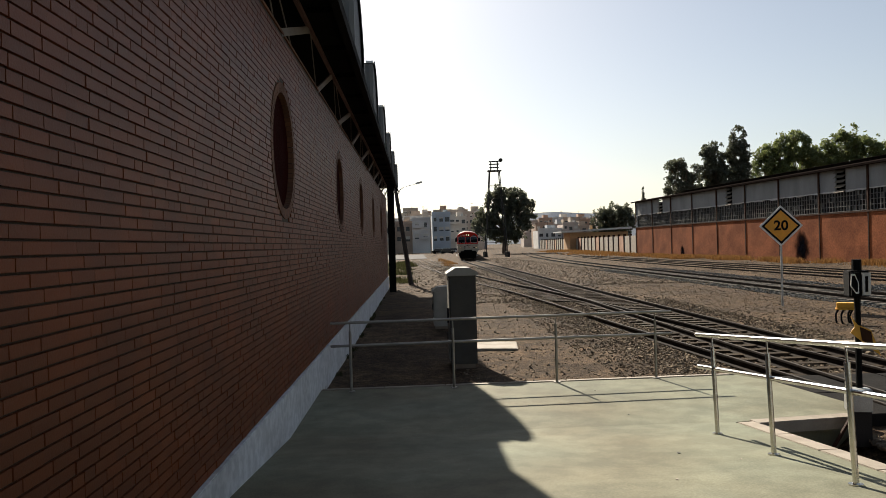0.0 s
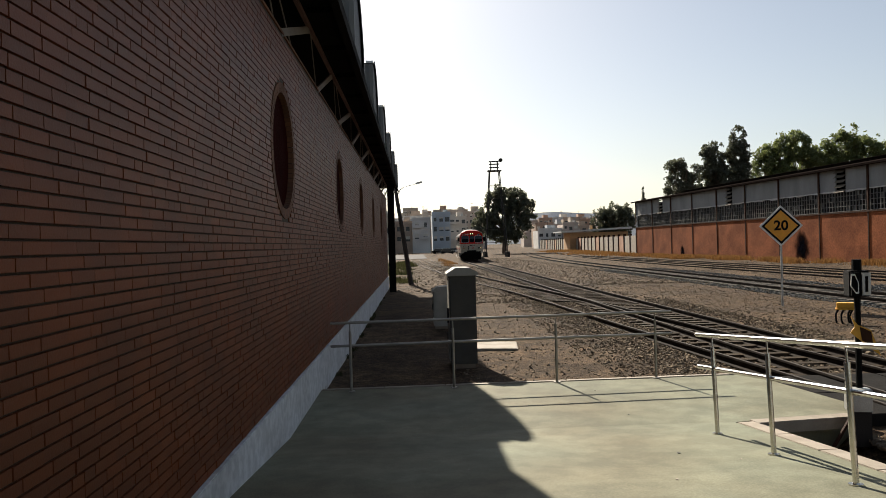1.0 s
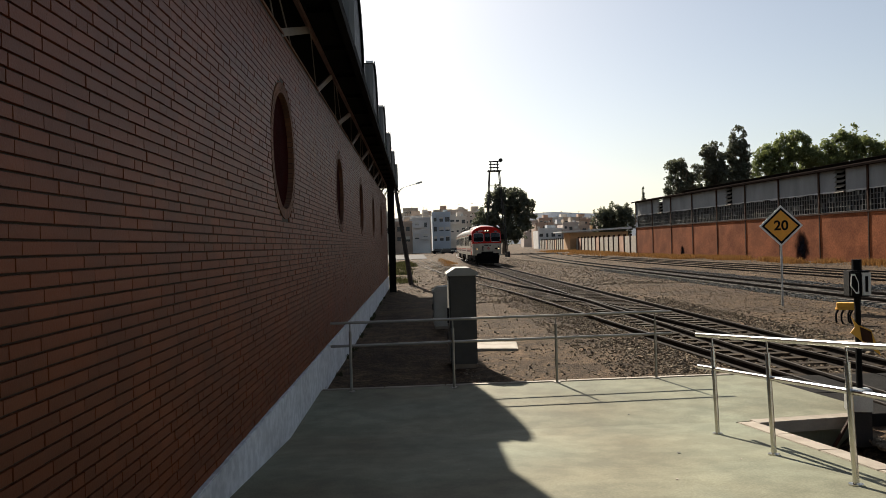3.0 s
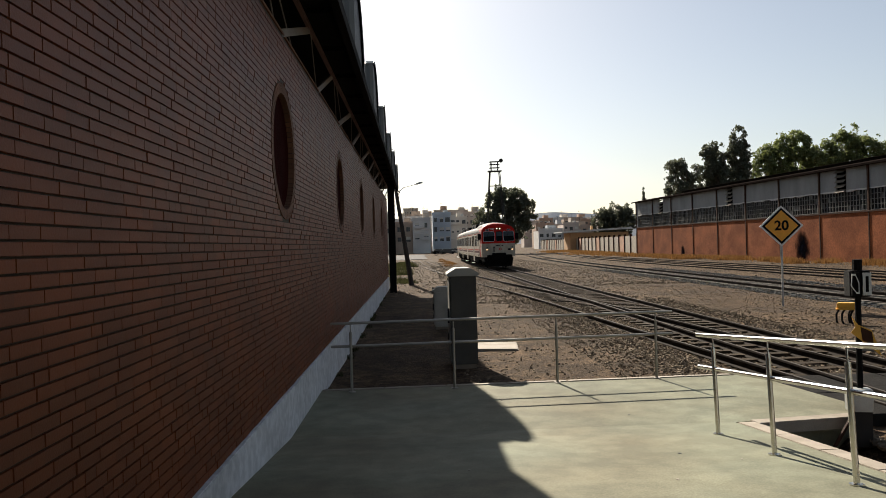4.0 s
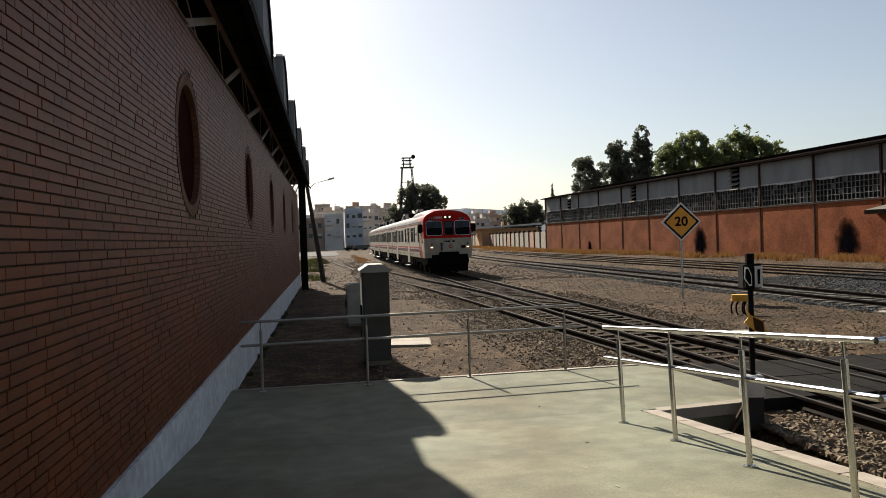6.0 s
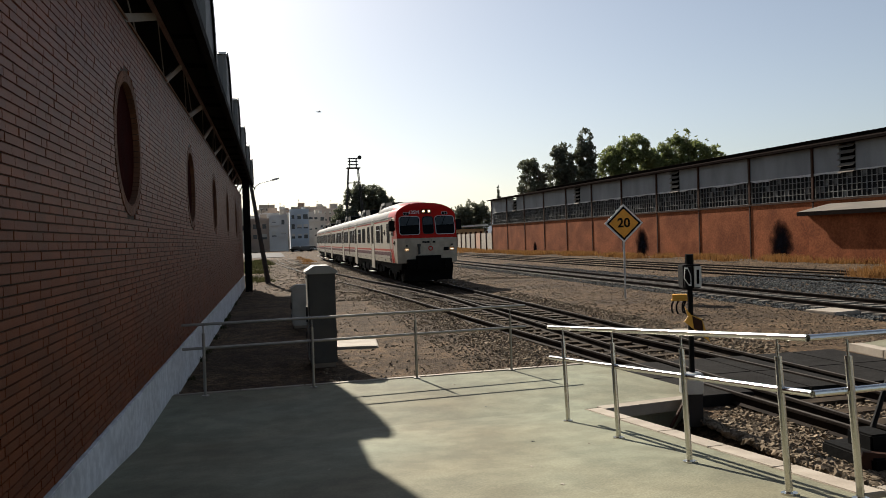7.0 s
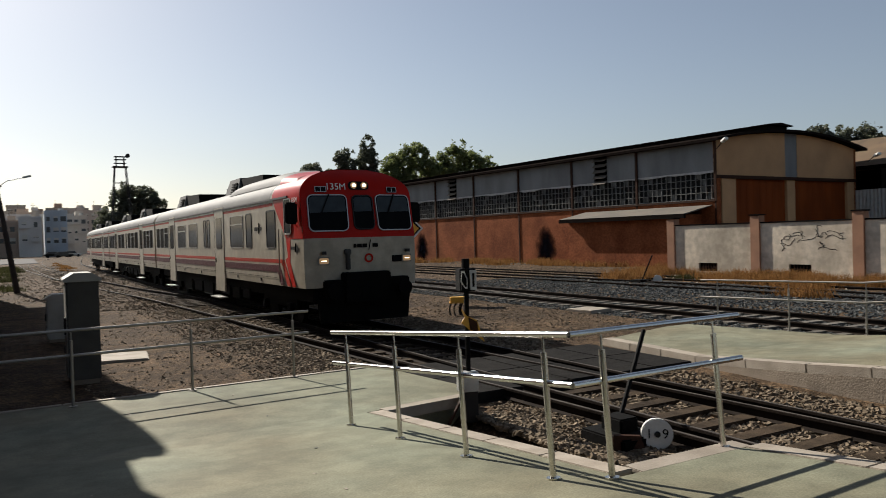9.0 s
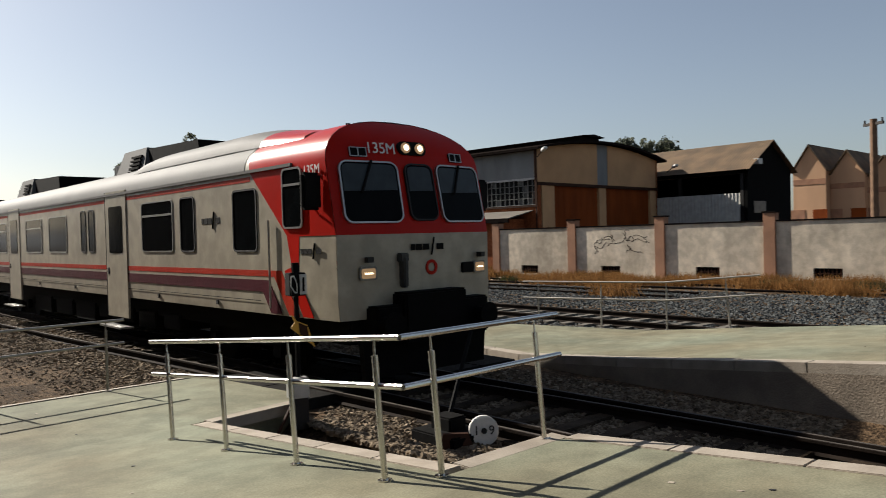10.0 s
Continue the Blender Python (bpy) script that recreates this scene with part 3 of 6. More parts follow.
def track(label, line, sleepers, mat, low=0.0, skip=None):
    ob = thing("railway_track", label, "railway track", pose(0, 0, low), kind="structure")
    for off in (-0.87, 0.87):
        l = offset_line(line, off)
        rail = part("rail", Shape().grid([list(reversed(r)) for r in sweep(l, RAIL_SECTION)]), RAIL_SIDE, ob)
        part("running_surface", Shape().grid(sweep(l, [(-0.02, 0.003), (0.02, 0.003)])), RAIL_TOP, rail, "worn shiny rail head")
    me = Shape().box(-1.3, 1.3, -0.12, 0.12, -0.29, -0.135).mesh("sleeper", mat, bevel=0.012)
    dist, k = 0.0, 0
    for a, b in zip(line[:-1], line[1:]):
        d = Vector((b[0] - a[0], b[1] - a[1]))
        while dist < d.length and k < sleepers:
            p = Vector(a) + d * (dist / d.length)
            if not (skip and skip(p)):
                part("sleeper", me, mat, ob, at=pose(p.x, p.y, 0.004 * (k % 3), 0, 0, math.degrees(math.atan2(d.y, d.x)) - 90 + random.uniform(-1, 1)))
            dist += 0.62
            k += 1
        dist -= d.length
    return ob


def smooth_line(points, step=1.5):
    out = []
    for i in range(len(points) - 1):
        p0, p1, p2, p3 = points[max(0, i - 1)], points[i], points[i + 1], points[min(len(points) - 1, i + 2)]
        n = max(2, int(math.dist(p1, p2) / step))
        for j in range(n):
            t = j / n
            out.append(tuple(0.5 * (2 * p1[k] + (p2[k] - p0[k]) * t + (2 * p0[k] - 5 * p1[k] + 4 * p2[k] - p3[k]) * t * t + (3 * p1[k] - p0[k] - 3 * p2[k] + p3[k]) * t ** 3) for k in (0, 1)))
    return out + [points[-1]]


def in_crossing(p):
    return 9.3 < p.y < 12.3


MAIN = [(track_x(y), y) for y in [-40 + 4 * i for i in range(34)] + [96 + 3 * i for i in range(45)]]
SIDING = smooth_line([(7.44, -1), (7.38, 3), (7.2, 8), (6.85, 14), (6.4, 20), (5.85, 29), (5.3, 36), (4.5, 43), (3.4, 56), (2.55, 66), (1.3, 86), (0.6, 108), (-0.6, 140)])
track("main running track with weathered sleepers in brown ballast", MAIN, 190, SLEEPER, skip=in_crossing)
track("siding that joins the running track at a turnout", SIDING, 120, SLEEPER, low=-0.004, skip=lambda p: p.y < 30)
BRANCH = smooth_line([(3.0, 60), (2.3, 76), (1.7, 95), (1.5, 120), (2.2, 150), (4.4, 185)])
track("rusty siding that bends towards the town", BRANCH, 60, SLEEPER, low=-0.006)
SECOND = [(17.0 + 0.006 * (y - 10) + (0.0006 * max(0, y - 60) ** 2), y) for y in [-40 + 5 * i for i in range(46)]]
THIRD = [(24.0 - 0.01 * (y - 50) + (0.0008 * max(0, y - 60) ** 2), y) for y in [14 + 5 * i for i in range(30)]]
FOURTH = [(27.6 - 0.015 * (y - 50), y) for y in [-30 + 5 * i for i in range(30)]]
track("second track on concrete sleepers in blue-grey ballast", SECOND, 170, SLEEPER_PALE)
track("rusty storage track along the depot", THIRD, 150, SLEEPER, low=-0.02)
track("rusty storage track along the depot", FOURTH, 150, SLEEPER, low=-0.03)


# ---- white boundary wall ----
def wall_line(y):
    return 31.5 - 0.06 * (y - 15)


def build_boundary():
    turn = math.degrees(math.atan(0.06))
    ys = [29.3, 24.2, 19.25, 14.2, 9.2, 4.2, -0.8, -5.8, -10.8, -15.8, -20.8]
    wall = thing("wall_east", "stained white plastered yard wall with salmon pillars", "wall", kind="structure")
    for i, (a, b) in enumerate(zip(ys[:-1], ys[1:])):
        holder = pose(wall_line(b), b, 0, 0, 0, turn)
        n = a - b
        s = Shape()
        v0, v1 = n * 0.44, n * 0.66
        s.box(0, 0.22, 0, v0, -0.4, 2.5), s.box(0, 0.22, v1, n, -0.4, 2.5), s.box(0, 0.22, v0, v1, 0.55, 2.5), s.box(0, 0.22, v0, v1, -0.4, 0.12)
        panel = part("wall_panel", s, PLASTER, wall, at=holder)
        part("coping", Shape().box(-0.04, 0.26, 0, n, 2.505, 2.57), ROOF_EDGE, panel, "dark stained coping")
        bars = Shape()
        for k in range(7):
            y = v0 + (v1 - v0) * (k + 0.5) / 7
            bars.box(0.03, 0.06, y - 0.015, y + 0.015, 0.12, 0.55)
        bars.box(0.025, 0.065, v0, v1, 0.32, 0.35)
        part("vent_grille", bars, STEEL_BROWN, panel, "rusty grille in a low vent")
        # near-black sheet in place of the shade behind the grille
        part("vent_back", Shape().box(0.15, 0.2, v0 - 0.05, v1 + 0.05, 0.1, 0.6), SHADE_BLACK, panel)
    for y in ys:
        p = part("pillar", Shape().box(-0.1, 0.34, -0.25, 0.25, -0.4, 2.88), SALMON, wall, "salmon pillar", bevel=0.015, at=pose(wall_line(y), y, 0, 0, 0, turn))
        part("pillar_cap", Shape().box(-0.14, 0.38, -0.29, 0.29, 2.885, 2.95), ROOF_EDGE, p)
    # scribbled marks that cannot be read
    rng = random.Random(3)
    marks = Shape()
    for k in range(16):
        u, z, turn_k = rng.uniform(0.4, 4.0), rng.uniform(1.35, 2.05), rng.uniform(0, 6.28)
        for _ in range(rng.randint(4, 8)):
            turn_k += rng.uniform(-1.3, 1.3)
            u2, z2 = u + 0.14 * math.cos(turn_k), z + 0.09 * math.sin(turn_k)
            marks.beam((-0.004, u, z), (-0.004, u2, z2), 0.004, 0.022)
            u, z = u2, z2
    part("scribble", marks, BLACK_PAINT, wall, "black scribbled marks", at=pose(wall_line(19.5), 19.5, 0, 0, 0, turn))


build_boundary()


# ---- depot shed ----
FRAME_GREY = material("grey_window_bars", (0.2, 0.2, 0.19), 0.8, vary=0.3, spec=0.1)


def build_shed():
    """A long brick depot with a strip of glazing, seen along its side and one gable end."""
    L, W, n = 80.0, 16.2, 12
    shed = thing("depot_shed", "long orange brick depot shed with grey cladding and broken glazing", "shed", pose(38.36, 32.8, 0, 0, 0, math.degrees(math.atan(0.06))))
    bay = L / n
    body = Shape()
    body.box(0, 0.3, 0, L, -0.4, 4.05), body.box(W - 0.3, W, 0, L, -0.4, 7.9), body.box(0.3, W - 0.3, L - 0.3, L, -0.4, 7.9)
    part("brick_wall", body, BRICK_FAR, shed)
    part("sill_band", Shape().box(-0.08, 0.3, 0, L, 4.054, 4.18), STEEL_BROWN, shed)
    # unseen near-black box that stands for the shade inside the shed
    part("inside_dark", Shape().box(1.2, W - 0.4, 0.5, L - 0.4, 0.2, 7.6), SHADE_BLACK, shed)
    rng = random.Random(11)
    for i in range(n + 1):
        y = min(max(i * bay, 0.09), L - 0.09)
        part("steel_post", Shape().box(-0.07, 0.02, y - 0.09, y + 0.09, 4.18, 7.85), STEEL_BROWN, shed)
        part("lower_post", Shape().box(-0.05, 0.02, y - 0.06, y + 0.06, -0.3, 4.05), STEEL_BROWN, shed)
    for i in range(n):
        a, b = i * bay + 0.1, (i + 1) * bay - 0.1
        louvre = i % 3 == 1
        s = Shape()
        cut = a + bay * 0.42, a + bay * 0.62
        if louvre:
            s.box(0.04, 0.14, a, cut[0], 6.0, 7.84), s.box(0.04, 0.14, cut[1], b, 6.0, 7.84)
            lv = Shape()
            for k in range(5):
                z = 5.85 + 0.42 * k
                lv.add([(-0.2, cut[0], z), (-0.2, cut[1], z), (0.1, cut[1], z + 0.24), (0.1, cut[0], z + 0.24), (-0.2, cut[0], z + 0.03), (-0.2, cut[1], z + 0.03), (0.1, cut[1], z + 0.27), (0.1, cut[0], z + 0.27)],
                       [(0, 3, 2, 1), (4, 5, 6, 7), (0, 1, 5, 4), (1, 2, 6, 5), (2, 3, 7, 6), (3, 0, 4, 7)])
            part("louvre", lv, ROOF_SHEET, shed, "slatted metal louvre")
        else:
            s.box(0.04, 0.14, a, b, 6.0, 7.84)
        part("cladding_panel", s, SHEET, shed)
        # ragged pale lower edge of the cladding
        for p0, p1 in ((a, cut[0]), (cut[1], b)) if louvre else ((a, b),):
            m = max(3, int((p1 - p0) / 0.6))
            low = [(0.02, p0 + (p1 - p0) * q / m, 6.0 - rng.uniform(0.03, 0.18)) for q in range(m + 1)]
            part("cladding_edge", Shape().prism([(0.02, p1, 6.02), (0.02, p0, 6.02)] + low, (0.13, 0, 0)), RAGGED, shed, "pale ragged edge")
        win = part("window", Shape().box(0.2, 0.24, a, b, 4.2, 6.0), GLASS_DIRTY, shed, "broken dark glazing")
        bars = Shape()
        cols = 16
        for k in range(cols + 1):
            y = a + (b - a) * k / cols
            bars.box(0.11, 0.17, y - 0.02, y + 0.02, 4.2, 5.95)
        for k in range(5):
            z = 4.22 + 0.43 * k
            bars.box(0.10, 0.18, a, b, z - 0.02, z + 0.02)
        part("window_frame", bars, FRAME_GREY, win)
        me = Shape().box(0.175, 0.195, -(b - a) / cols / 2 + 0.03, (b - a) / cols / 2 - 0.03, 0.03, 0.38).mesh("pane", PANE_PALE)
        for k in range(cols):
            for z in range(4):
                if rng.random() < (0.16 if i < 7 else 0.10):
                    part("pane", me, PANE_PALE, win, at=pose(0, a + (b - a) * (k + 0.5) / cols, 4.24 + 0.43 * z))
    # roof: a shallow arch with overhang
    rows = []
    for i in range(15):
        x = -0.55 + (W + 1.1) * i / 14
        z = 7.98 + 0.90 * (1 - ((x - W / 2) / (W / 2 + 0.55)) ** 2)
        rows.append([(x, -0.6, z), (x, L + 0.5, z)])
    top = Shape().grid([list(reversed(r)) for r in rows])
    part("roof", top, ROOF_EDGE, shed, "dark brown arched roof", smooth=True)
    under = [[(x, y, z - 0.16) for x, y, z in r] for r in rows]
    edge = Shape().grid(under)
    edge.grid([[rows[i][0], under[i][0]] for i in range(15)]), edge.grid([[under[i][1], rows[i][1]] for i in range(15)])
    edge.grid([under[0], rows[0]]), edge.grid([rows[-1], under[-1]])
    part("roof_edge", edge, ROOF_EDGE, shed, "dark underside and edge of the roof")
    part("eaves_beam", Shape().box(-0.1, 0.1, 0, L, 7.84, 8.0), ROOF_EDGE, shed)
    lantern = part("ridge_lantern", Shape().box(7.3, 9.5, 1.2, L - 1.0, 8.6, 9.42), ROOF_EDGE, shed, "dark raised ridge vent along the roof")
    part("lantern_cap", Shape().prism([(7.0, 0.9, 9.42), (9.8, 0.9, 9.42), (9.8, 0.9, 9.48), (8.4, 0.9, 9.62), (7.0, 0.9, 9.48)], (0, L - 1.6, 0)), ROOF_EDGE, lantern)
    # gable end
    arch = [(x, 0, 7.98 + 0.90 * (1 - ((x - W / 2) / (W / 2 + 0.55)) ** 2) - 0.18) for x in [W * i / 12 for i in range(13)]]
    g = Shape().prism([(0, 0, 5.72)] + arch[:6] + [(7.3, 0, 8.68), (7.3, 0, 5.72)], (0, 0.25, 0))
    g.prism([(8.7, 0, 5.72), (8.7, 0, 8.68)] + arch[7:] + [(W, 0, 5.72)], (0, 0.25, 0))
    part("gable", g, OCHRE, shed, "ochre rendered gable")
    part("gable_panel", Shape().box(7.3, 8.7, 0.02, 0.22, 5.72, 8.7), SHEET, shed)
    part("lintel", Shape().box(0, W, -0.06, 0.25, 5.5, 5.716), STEEL_BROWN, shed)
    for a, b in ((0.5, 1.9), (7.5, 8.4), (15.0, W)):
        part("pier", Shape().box(a, b, 0, 0.35, -0.4, 5.5), OCHRE, shed)
    part("corner_post", Shape().box(-0.03, 0.3, -0.05, 0.2, -0.4, 5.5), BRICK_FAR, shed)
    for a, b in ((1.9, 7.5), (8.4, 15.0)):
        d = part("sliding_door", Shape().box(a, b, 0.2, 0.3, 0, 5.5), DOOR_RUST, shed, "rust-red sliding door")
        ribs = Shape()
        for k in range(1, 8):
            x = a + (b - a) * k / 8
            ribs.box(x - 0.015, x + 0.015, 0.19, 0.2, 0, 5.48)
        part("rib", ribs, DOOR_RUST, d)
    # lean-to against the side
    lean = Shape().prism([(-2.4, 0.4, 3.28), (0.0, 0.4, 3.78), (0.0, 0.4, 3.84), (-2.7, 0.4, 3.30)], (0, 11.5, 0))
    part("lean_to_roof", lean, ROOF_SHEET, shed, "pale fibre-cement lean-to roof")
    part("lean_to_fascia", Shape().box(-2.72, -2.55, 0.4, 11.9, 3.02, 3.28), ROOF_EDGE, shed)
    part("lean_to_wall", Shape().box(-2.2, -0.01, 1.2, 11.4, -0.4, 3.26), BRICK_FAR, shed)
    for y, r in ((16.6, 1.0), (36.2, 0.95), (63.2, 0.5)):
        plate_at = pose(-0.012, y, 1.15 * r) @ Matrix.Diagonal((1, 1.25 * r, 1.7 * r, 1))
        part("soot_mark", Shape().box(0, 0.004, -1.2, 1.2, -0.72, 1.3), SOOT, shed, "black soot burn on the brick", at=plate_at)
    return shed


build_shed()


# ---- train ----
CAR = 23.3
HALF, TOP, SIDE_TOP, FLOOR = 1.56, 4.12, 3.42, 1.09


HOSE = material("grubby_grey_rubber", (0.04, 0.0384, 0.036), 0.8, vary=0.5, fine=12, space="object")


def half_at(z):
    """Half the width of the body at a height."""
    if z <= SIDE_TOP:
        return HALF - 0.05 * max(0, (1.7 - z) / 0.6) ** 2 * 0.5
    return HALF * math.sqrt(max(0.0, 1 - ((z - SIDE_TOP) / (TOP - SIDE_TOP)) ** 2.0)) ** 0.85


def nose(x, z):
    """How far the raked and rounded cab front lies behind its foremost point."""
    return 0.13 * (x / HALF) ** 2 + 0.20 * max(0.0, z - 2.33) + max(0.0, z - 3.5) ** 2 * 0.9


def section():
    """(x, z) round the body from one skirt to the other."""
    zs = [FLOOR, 1.3, 1.7, 2.33, 2.9, 3.25, SIDE_TOP]
    left = [(-half_at(z), z) for z in zs]
    arc = []
    for i in range(1, 16):
        a = math.pi * i / 16
        arc.append((-HALF * math.copysign(abs(math.cos(a)) ** 0.85, math.cos(a)), SIDE_TOP + (TOP - SIDE_TOP) * math.sin(a)))
    return left + arc + [(-x, z) for x, z in reversed(left)]


SECTION = section()


def body_shape(cab, lo=0.0, hi=CAR, bound=None, out=0.0, zmin=0.0):
    """The body's skin. The cab end lies at d = 0; bound(z) limits how far back a painted patch reaches."""
    es = [0, 0.06, 0.15, 0.3, 0.5, 0.75, 1.0, 1.2] + ([] if bound else [3.0, 8, 14, 20, hi])
    pts = [p for p in SECTION if p[1] >= zmin - 1e-6]
    rows = []
    for k, e in enumerate(es):
        row = []
        for x, z in pts:
            lim = bound(z) if bound else None
            d = e if not bound else lim * e / 1.2
            df = nose(x, z) if cab else 0.0
            taper = 1 - 0.02 * max(0.0, 1 - d / 1.3) ** 2 if cab else 1.0
            back = df * max(0.0, 1 - d / 1.2) + d
            nx = out * (1 if x > 0 else -1) * (1 if z <= SIDE_TOP else abs(x) / HALF)
            row.append((x * taper + nx, back - (out if k == 0 else 0), z + (out if z > SIDE_TOP else 0)))
        rows.append(row)
    return Shape().grid([list(reversed(r)) for r in rows])


def front_shape(z0, z1, out):
    """The cab's front skin between two heights."""
    rows = []
    zs = np.linspace(z0, z1, 22 if z1 > 3 else 8)
    for z in zs:
        h = half_at(min(z, TOP - 0.001)) * 0.98
        rows.append([(h * u, nose(h * u, z) - out, z) for u in np.linspace(-1, 1, 17)])
    return Shape().grid(rows)


def plate(loop, thick):
    """A flat plate that faces -y, from a loop of (x, z)."""
    return Shape().prism([(u, 0, v) for u, v in loop], (0, thick, 0))


def side_plate(loop, thick):
    """A flat plate that faces -x, from a loop of (d, z)."""
    return Shape().prism([(0, u, v) for u, v in reversed(loop)], (thick, 0, 0))


def ring_plate(outer, inner, thick):
    n = len(outer)
    vs = [(0, u, v) for u, v in outer] + [(0, u, v) for u, v in inner] + [(thick, u, v) for u, v in outer] + [(thick, u, v) for u, v in inner]
    fs = []
    for i in range(n):
        j = (i + 1) % n
        fs += [(i, j, n + j, n + i), (i, 2 * n + i, 2 * n + j, j), (n + i, n + j, 3 * n + j, 3 * n + i)]
    return Shape().add(vs, fs)


def side_window(car, d0, d1, z0, z1, side, split=False, out=0.004):
    w, h = d1 - d0, z1 - z0
    m = pose(side * (HALF + out), (d0 + d1) / 2, (z0 + z1) / 2, 0, 0, 0 if side < 0 else 180)
    win = part("side_window", side_plate(rounded(w - 0.04, h - 0.04, 0.07), 0.02), TRAIN_GLASS, car, at=m)
    part("window_frame", ring_plate(rounded(w, h, 0.09), rounded(w - 0.06, h - 0.06, 0.07), 0.02), ALU if w > 1 or split else STEEL_DARK, win, at=pose(-0.012, 0, 0))
    if split:
        part("window_bar", Shape().box(-0.012, 0.01, -w / 2 + 0.05, w / 2 - 0.05, h * 0.2, h * 0.24), ALU, win)
    return win


def side_door(car, d0, d1, side):
    m = pose(side * (HALF + 0.02), (d0 + d1) / 2, 0, 0, 0, 0 if side < 0 else 180)
    w = d1 - d0
    door = part("side_door", Shape().box(0, 0.05, -w / 2, w / 2, 0.62, 3.5), CREAM, car, bevel=0.01, at=m)
    part("door_glass", side_plate([(a, b + 2.62) for a, b in rounded(w * 0.62, 1.06, 0.06)], 0.02), TRAIN_GLASS, door, at=pose(-0.012, 0, 0))
    part("door_gap", Shape().box(-0.004, 0.02, w / 2 - 0.02, w / 2 + 0.005, 0.62, 3.5), BLACK_PAINT, door)
    part("door_button", Shape().box(-0.015, 0.02, w * 0.36, w * 0.42, 1.6, 1.75), STEEL_DARK, door)
    step = Shape().box(-0.2, 0.1, -w / 2, w / 2, 0.40, 0.44)
    part("door_step", step, ALU, door)


def under_gear(car, seed):
    """Bogies with wheels, and the boxes and tanks that hang below the floor."""
    part("underframe", Shape().box(-1.25, 1.25, 0.7, CAR - 0.2, 0.72, 1.12), UNDER, car)
    rng = random.Random(seed)
    d = 6.2
    while d < CAR - 6.5:
        w = rng.uniform(0.7, 1.9)
        part("equipment_box", Shape().box(-1.3, 1.3, d, d + w, rng.uniform(0.32, 0.5), 0.8), UNDER, car, bevel=0.02)
        d += w + rng.uniform(0.15, 0.5)
    for c in (3.6, CAR - 3.6):
        bogie = part("bogie", Shape().box(-1.12, -0.98, c - 1.6, c + 1.6, 0.45, 0.72).box(0.98, 1.12, c - 1.6, c + 1.6, 0.45, 0.72).box(-1.0, 1.0, c - 0.25, c + 0.25, 0.4, 0.75), UNDER, car, bevel=0.02)
        for y in (c - 1.2, c + 1.2):
            for x in (-0.93, 0.80):
                part("wheel", Shape().tube((x, y, 0.43), (x + 0.13, y, 0.43), 0.42, n=24), UNDER, bogie)
            part("axle_box", Shape().box(-1.24, -1.1, y - 0.14, y + 0.14, 0.3, 0.58), UNDER, bogie, bevel=0.02)


def roof_gear(car, d, fore):
    """A louvred cowl with a dark cage before it."""
    s = fore
    cowl = Shape()
    loop = [(-0.95, d, 3.72), (-0.95, d + 2.1 * s, 3.72), (-0.72, d + 1.75 * s, 4.58), (-0.72, d + 0.28 * s, 4.58)]
    cowl.prism(loop, (1.6, 0, 0))
    unit = part("roof_cowl", cowl, ROOF_SILVER, car, "grey louvred cooling cowl")
    lv = Shape()
    for k in range(6):
        t = 0.18 + 0.11 * k
        x, z = -0.97 + 0.23 * t, 3.74 + 0.84 * t
        lv.box(x - 0.03, x + 0.02, min(d + 0.35 * s, d + 1.0 * s), max(d + 0.35 * s, d + 1.0 * s), z, z + 0.05)
    part("cowl_louvre", lv, UNDER, unit)
    cage = Shape().prism([(-0.7, d - 2.6 * s, 3.9), (-0.7, d + 0.15 * s, 3.9), (-0.7, d + 0.3 * s, 4.54), (-0.7, d - 2.5 * s, 4.46)], (1.4, 0, 0))
    part("roof_cage", cage, UNDER, car, "black roof cage")
    part("roof_fin", Shape().prism([(-0.6, d + 2.3 * s, 3.8), (-0.6, d + 3.0 * s, 3.8), (-0.6, d + 2.85 * s, 4.35), (-0.6, d + 2.5 * s, 4.35)], (1.2, 0, 0)), STEEL_DARK, car)


def wordmark(car, at, size):
    """A maker's mark, drawn as a few plain bars of its size and colour."""
    bars = [Shape().box(u * size, (u + w) * size, -0.003, 0.003, -0.055 * size, 0.055 * size) for u, w in ((-0.41, 0.09), (-0.30, 0.15), (-0.13, 0.15), (0.20, 0.17))]
    bars.append(Shape().beam((0.07 * size, 0, -0.15 * size), (0.14 * size, 0, 0.17 * size), 0.045 * size, 0.006))
    for bar in bars:
        part("wordmark_bar", bar, BLACK_PAINT, car, at=at)


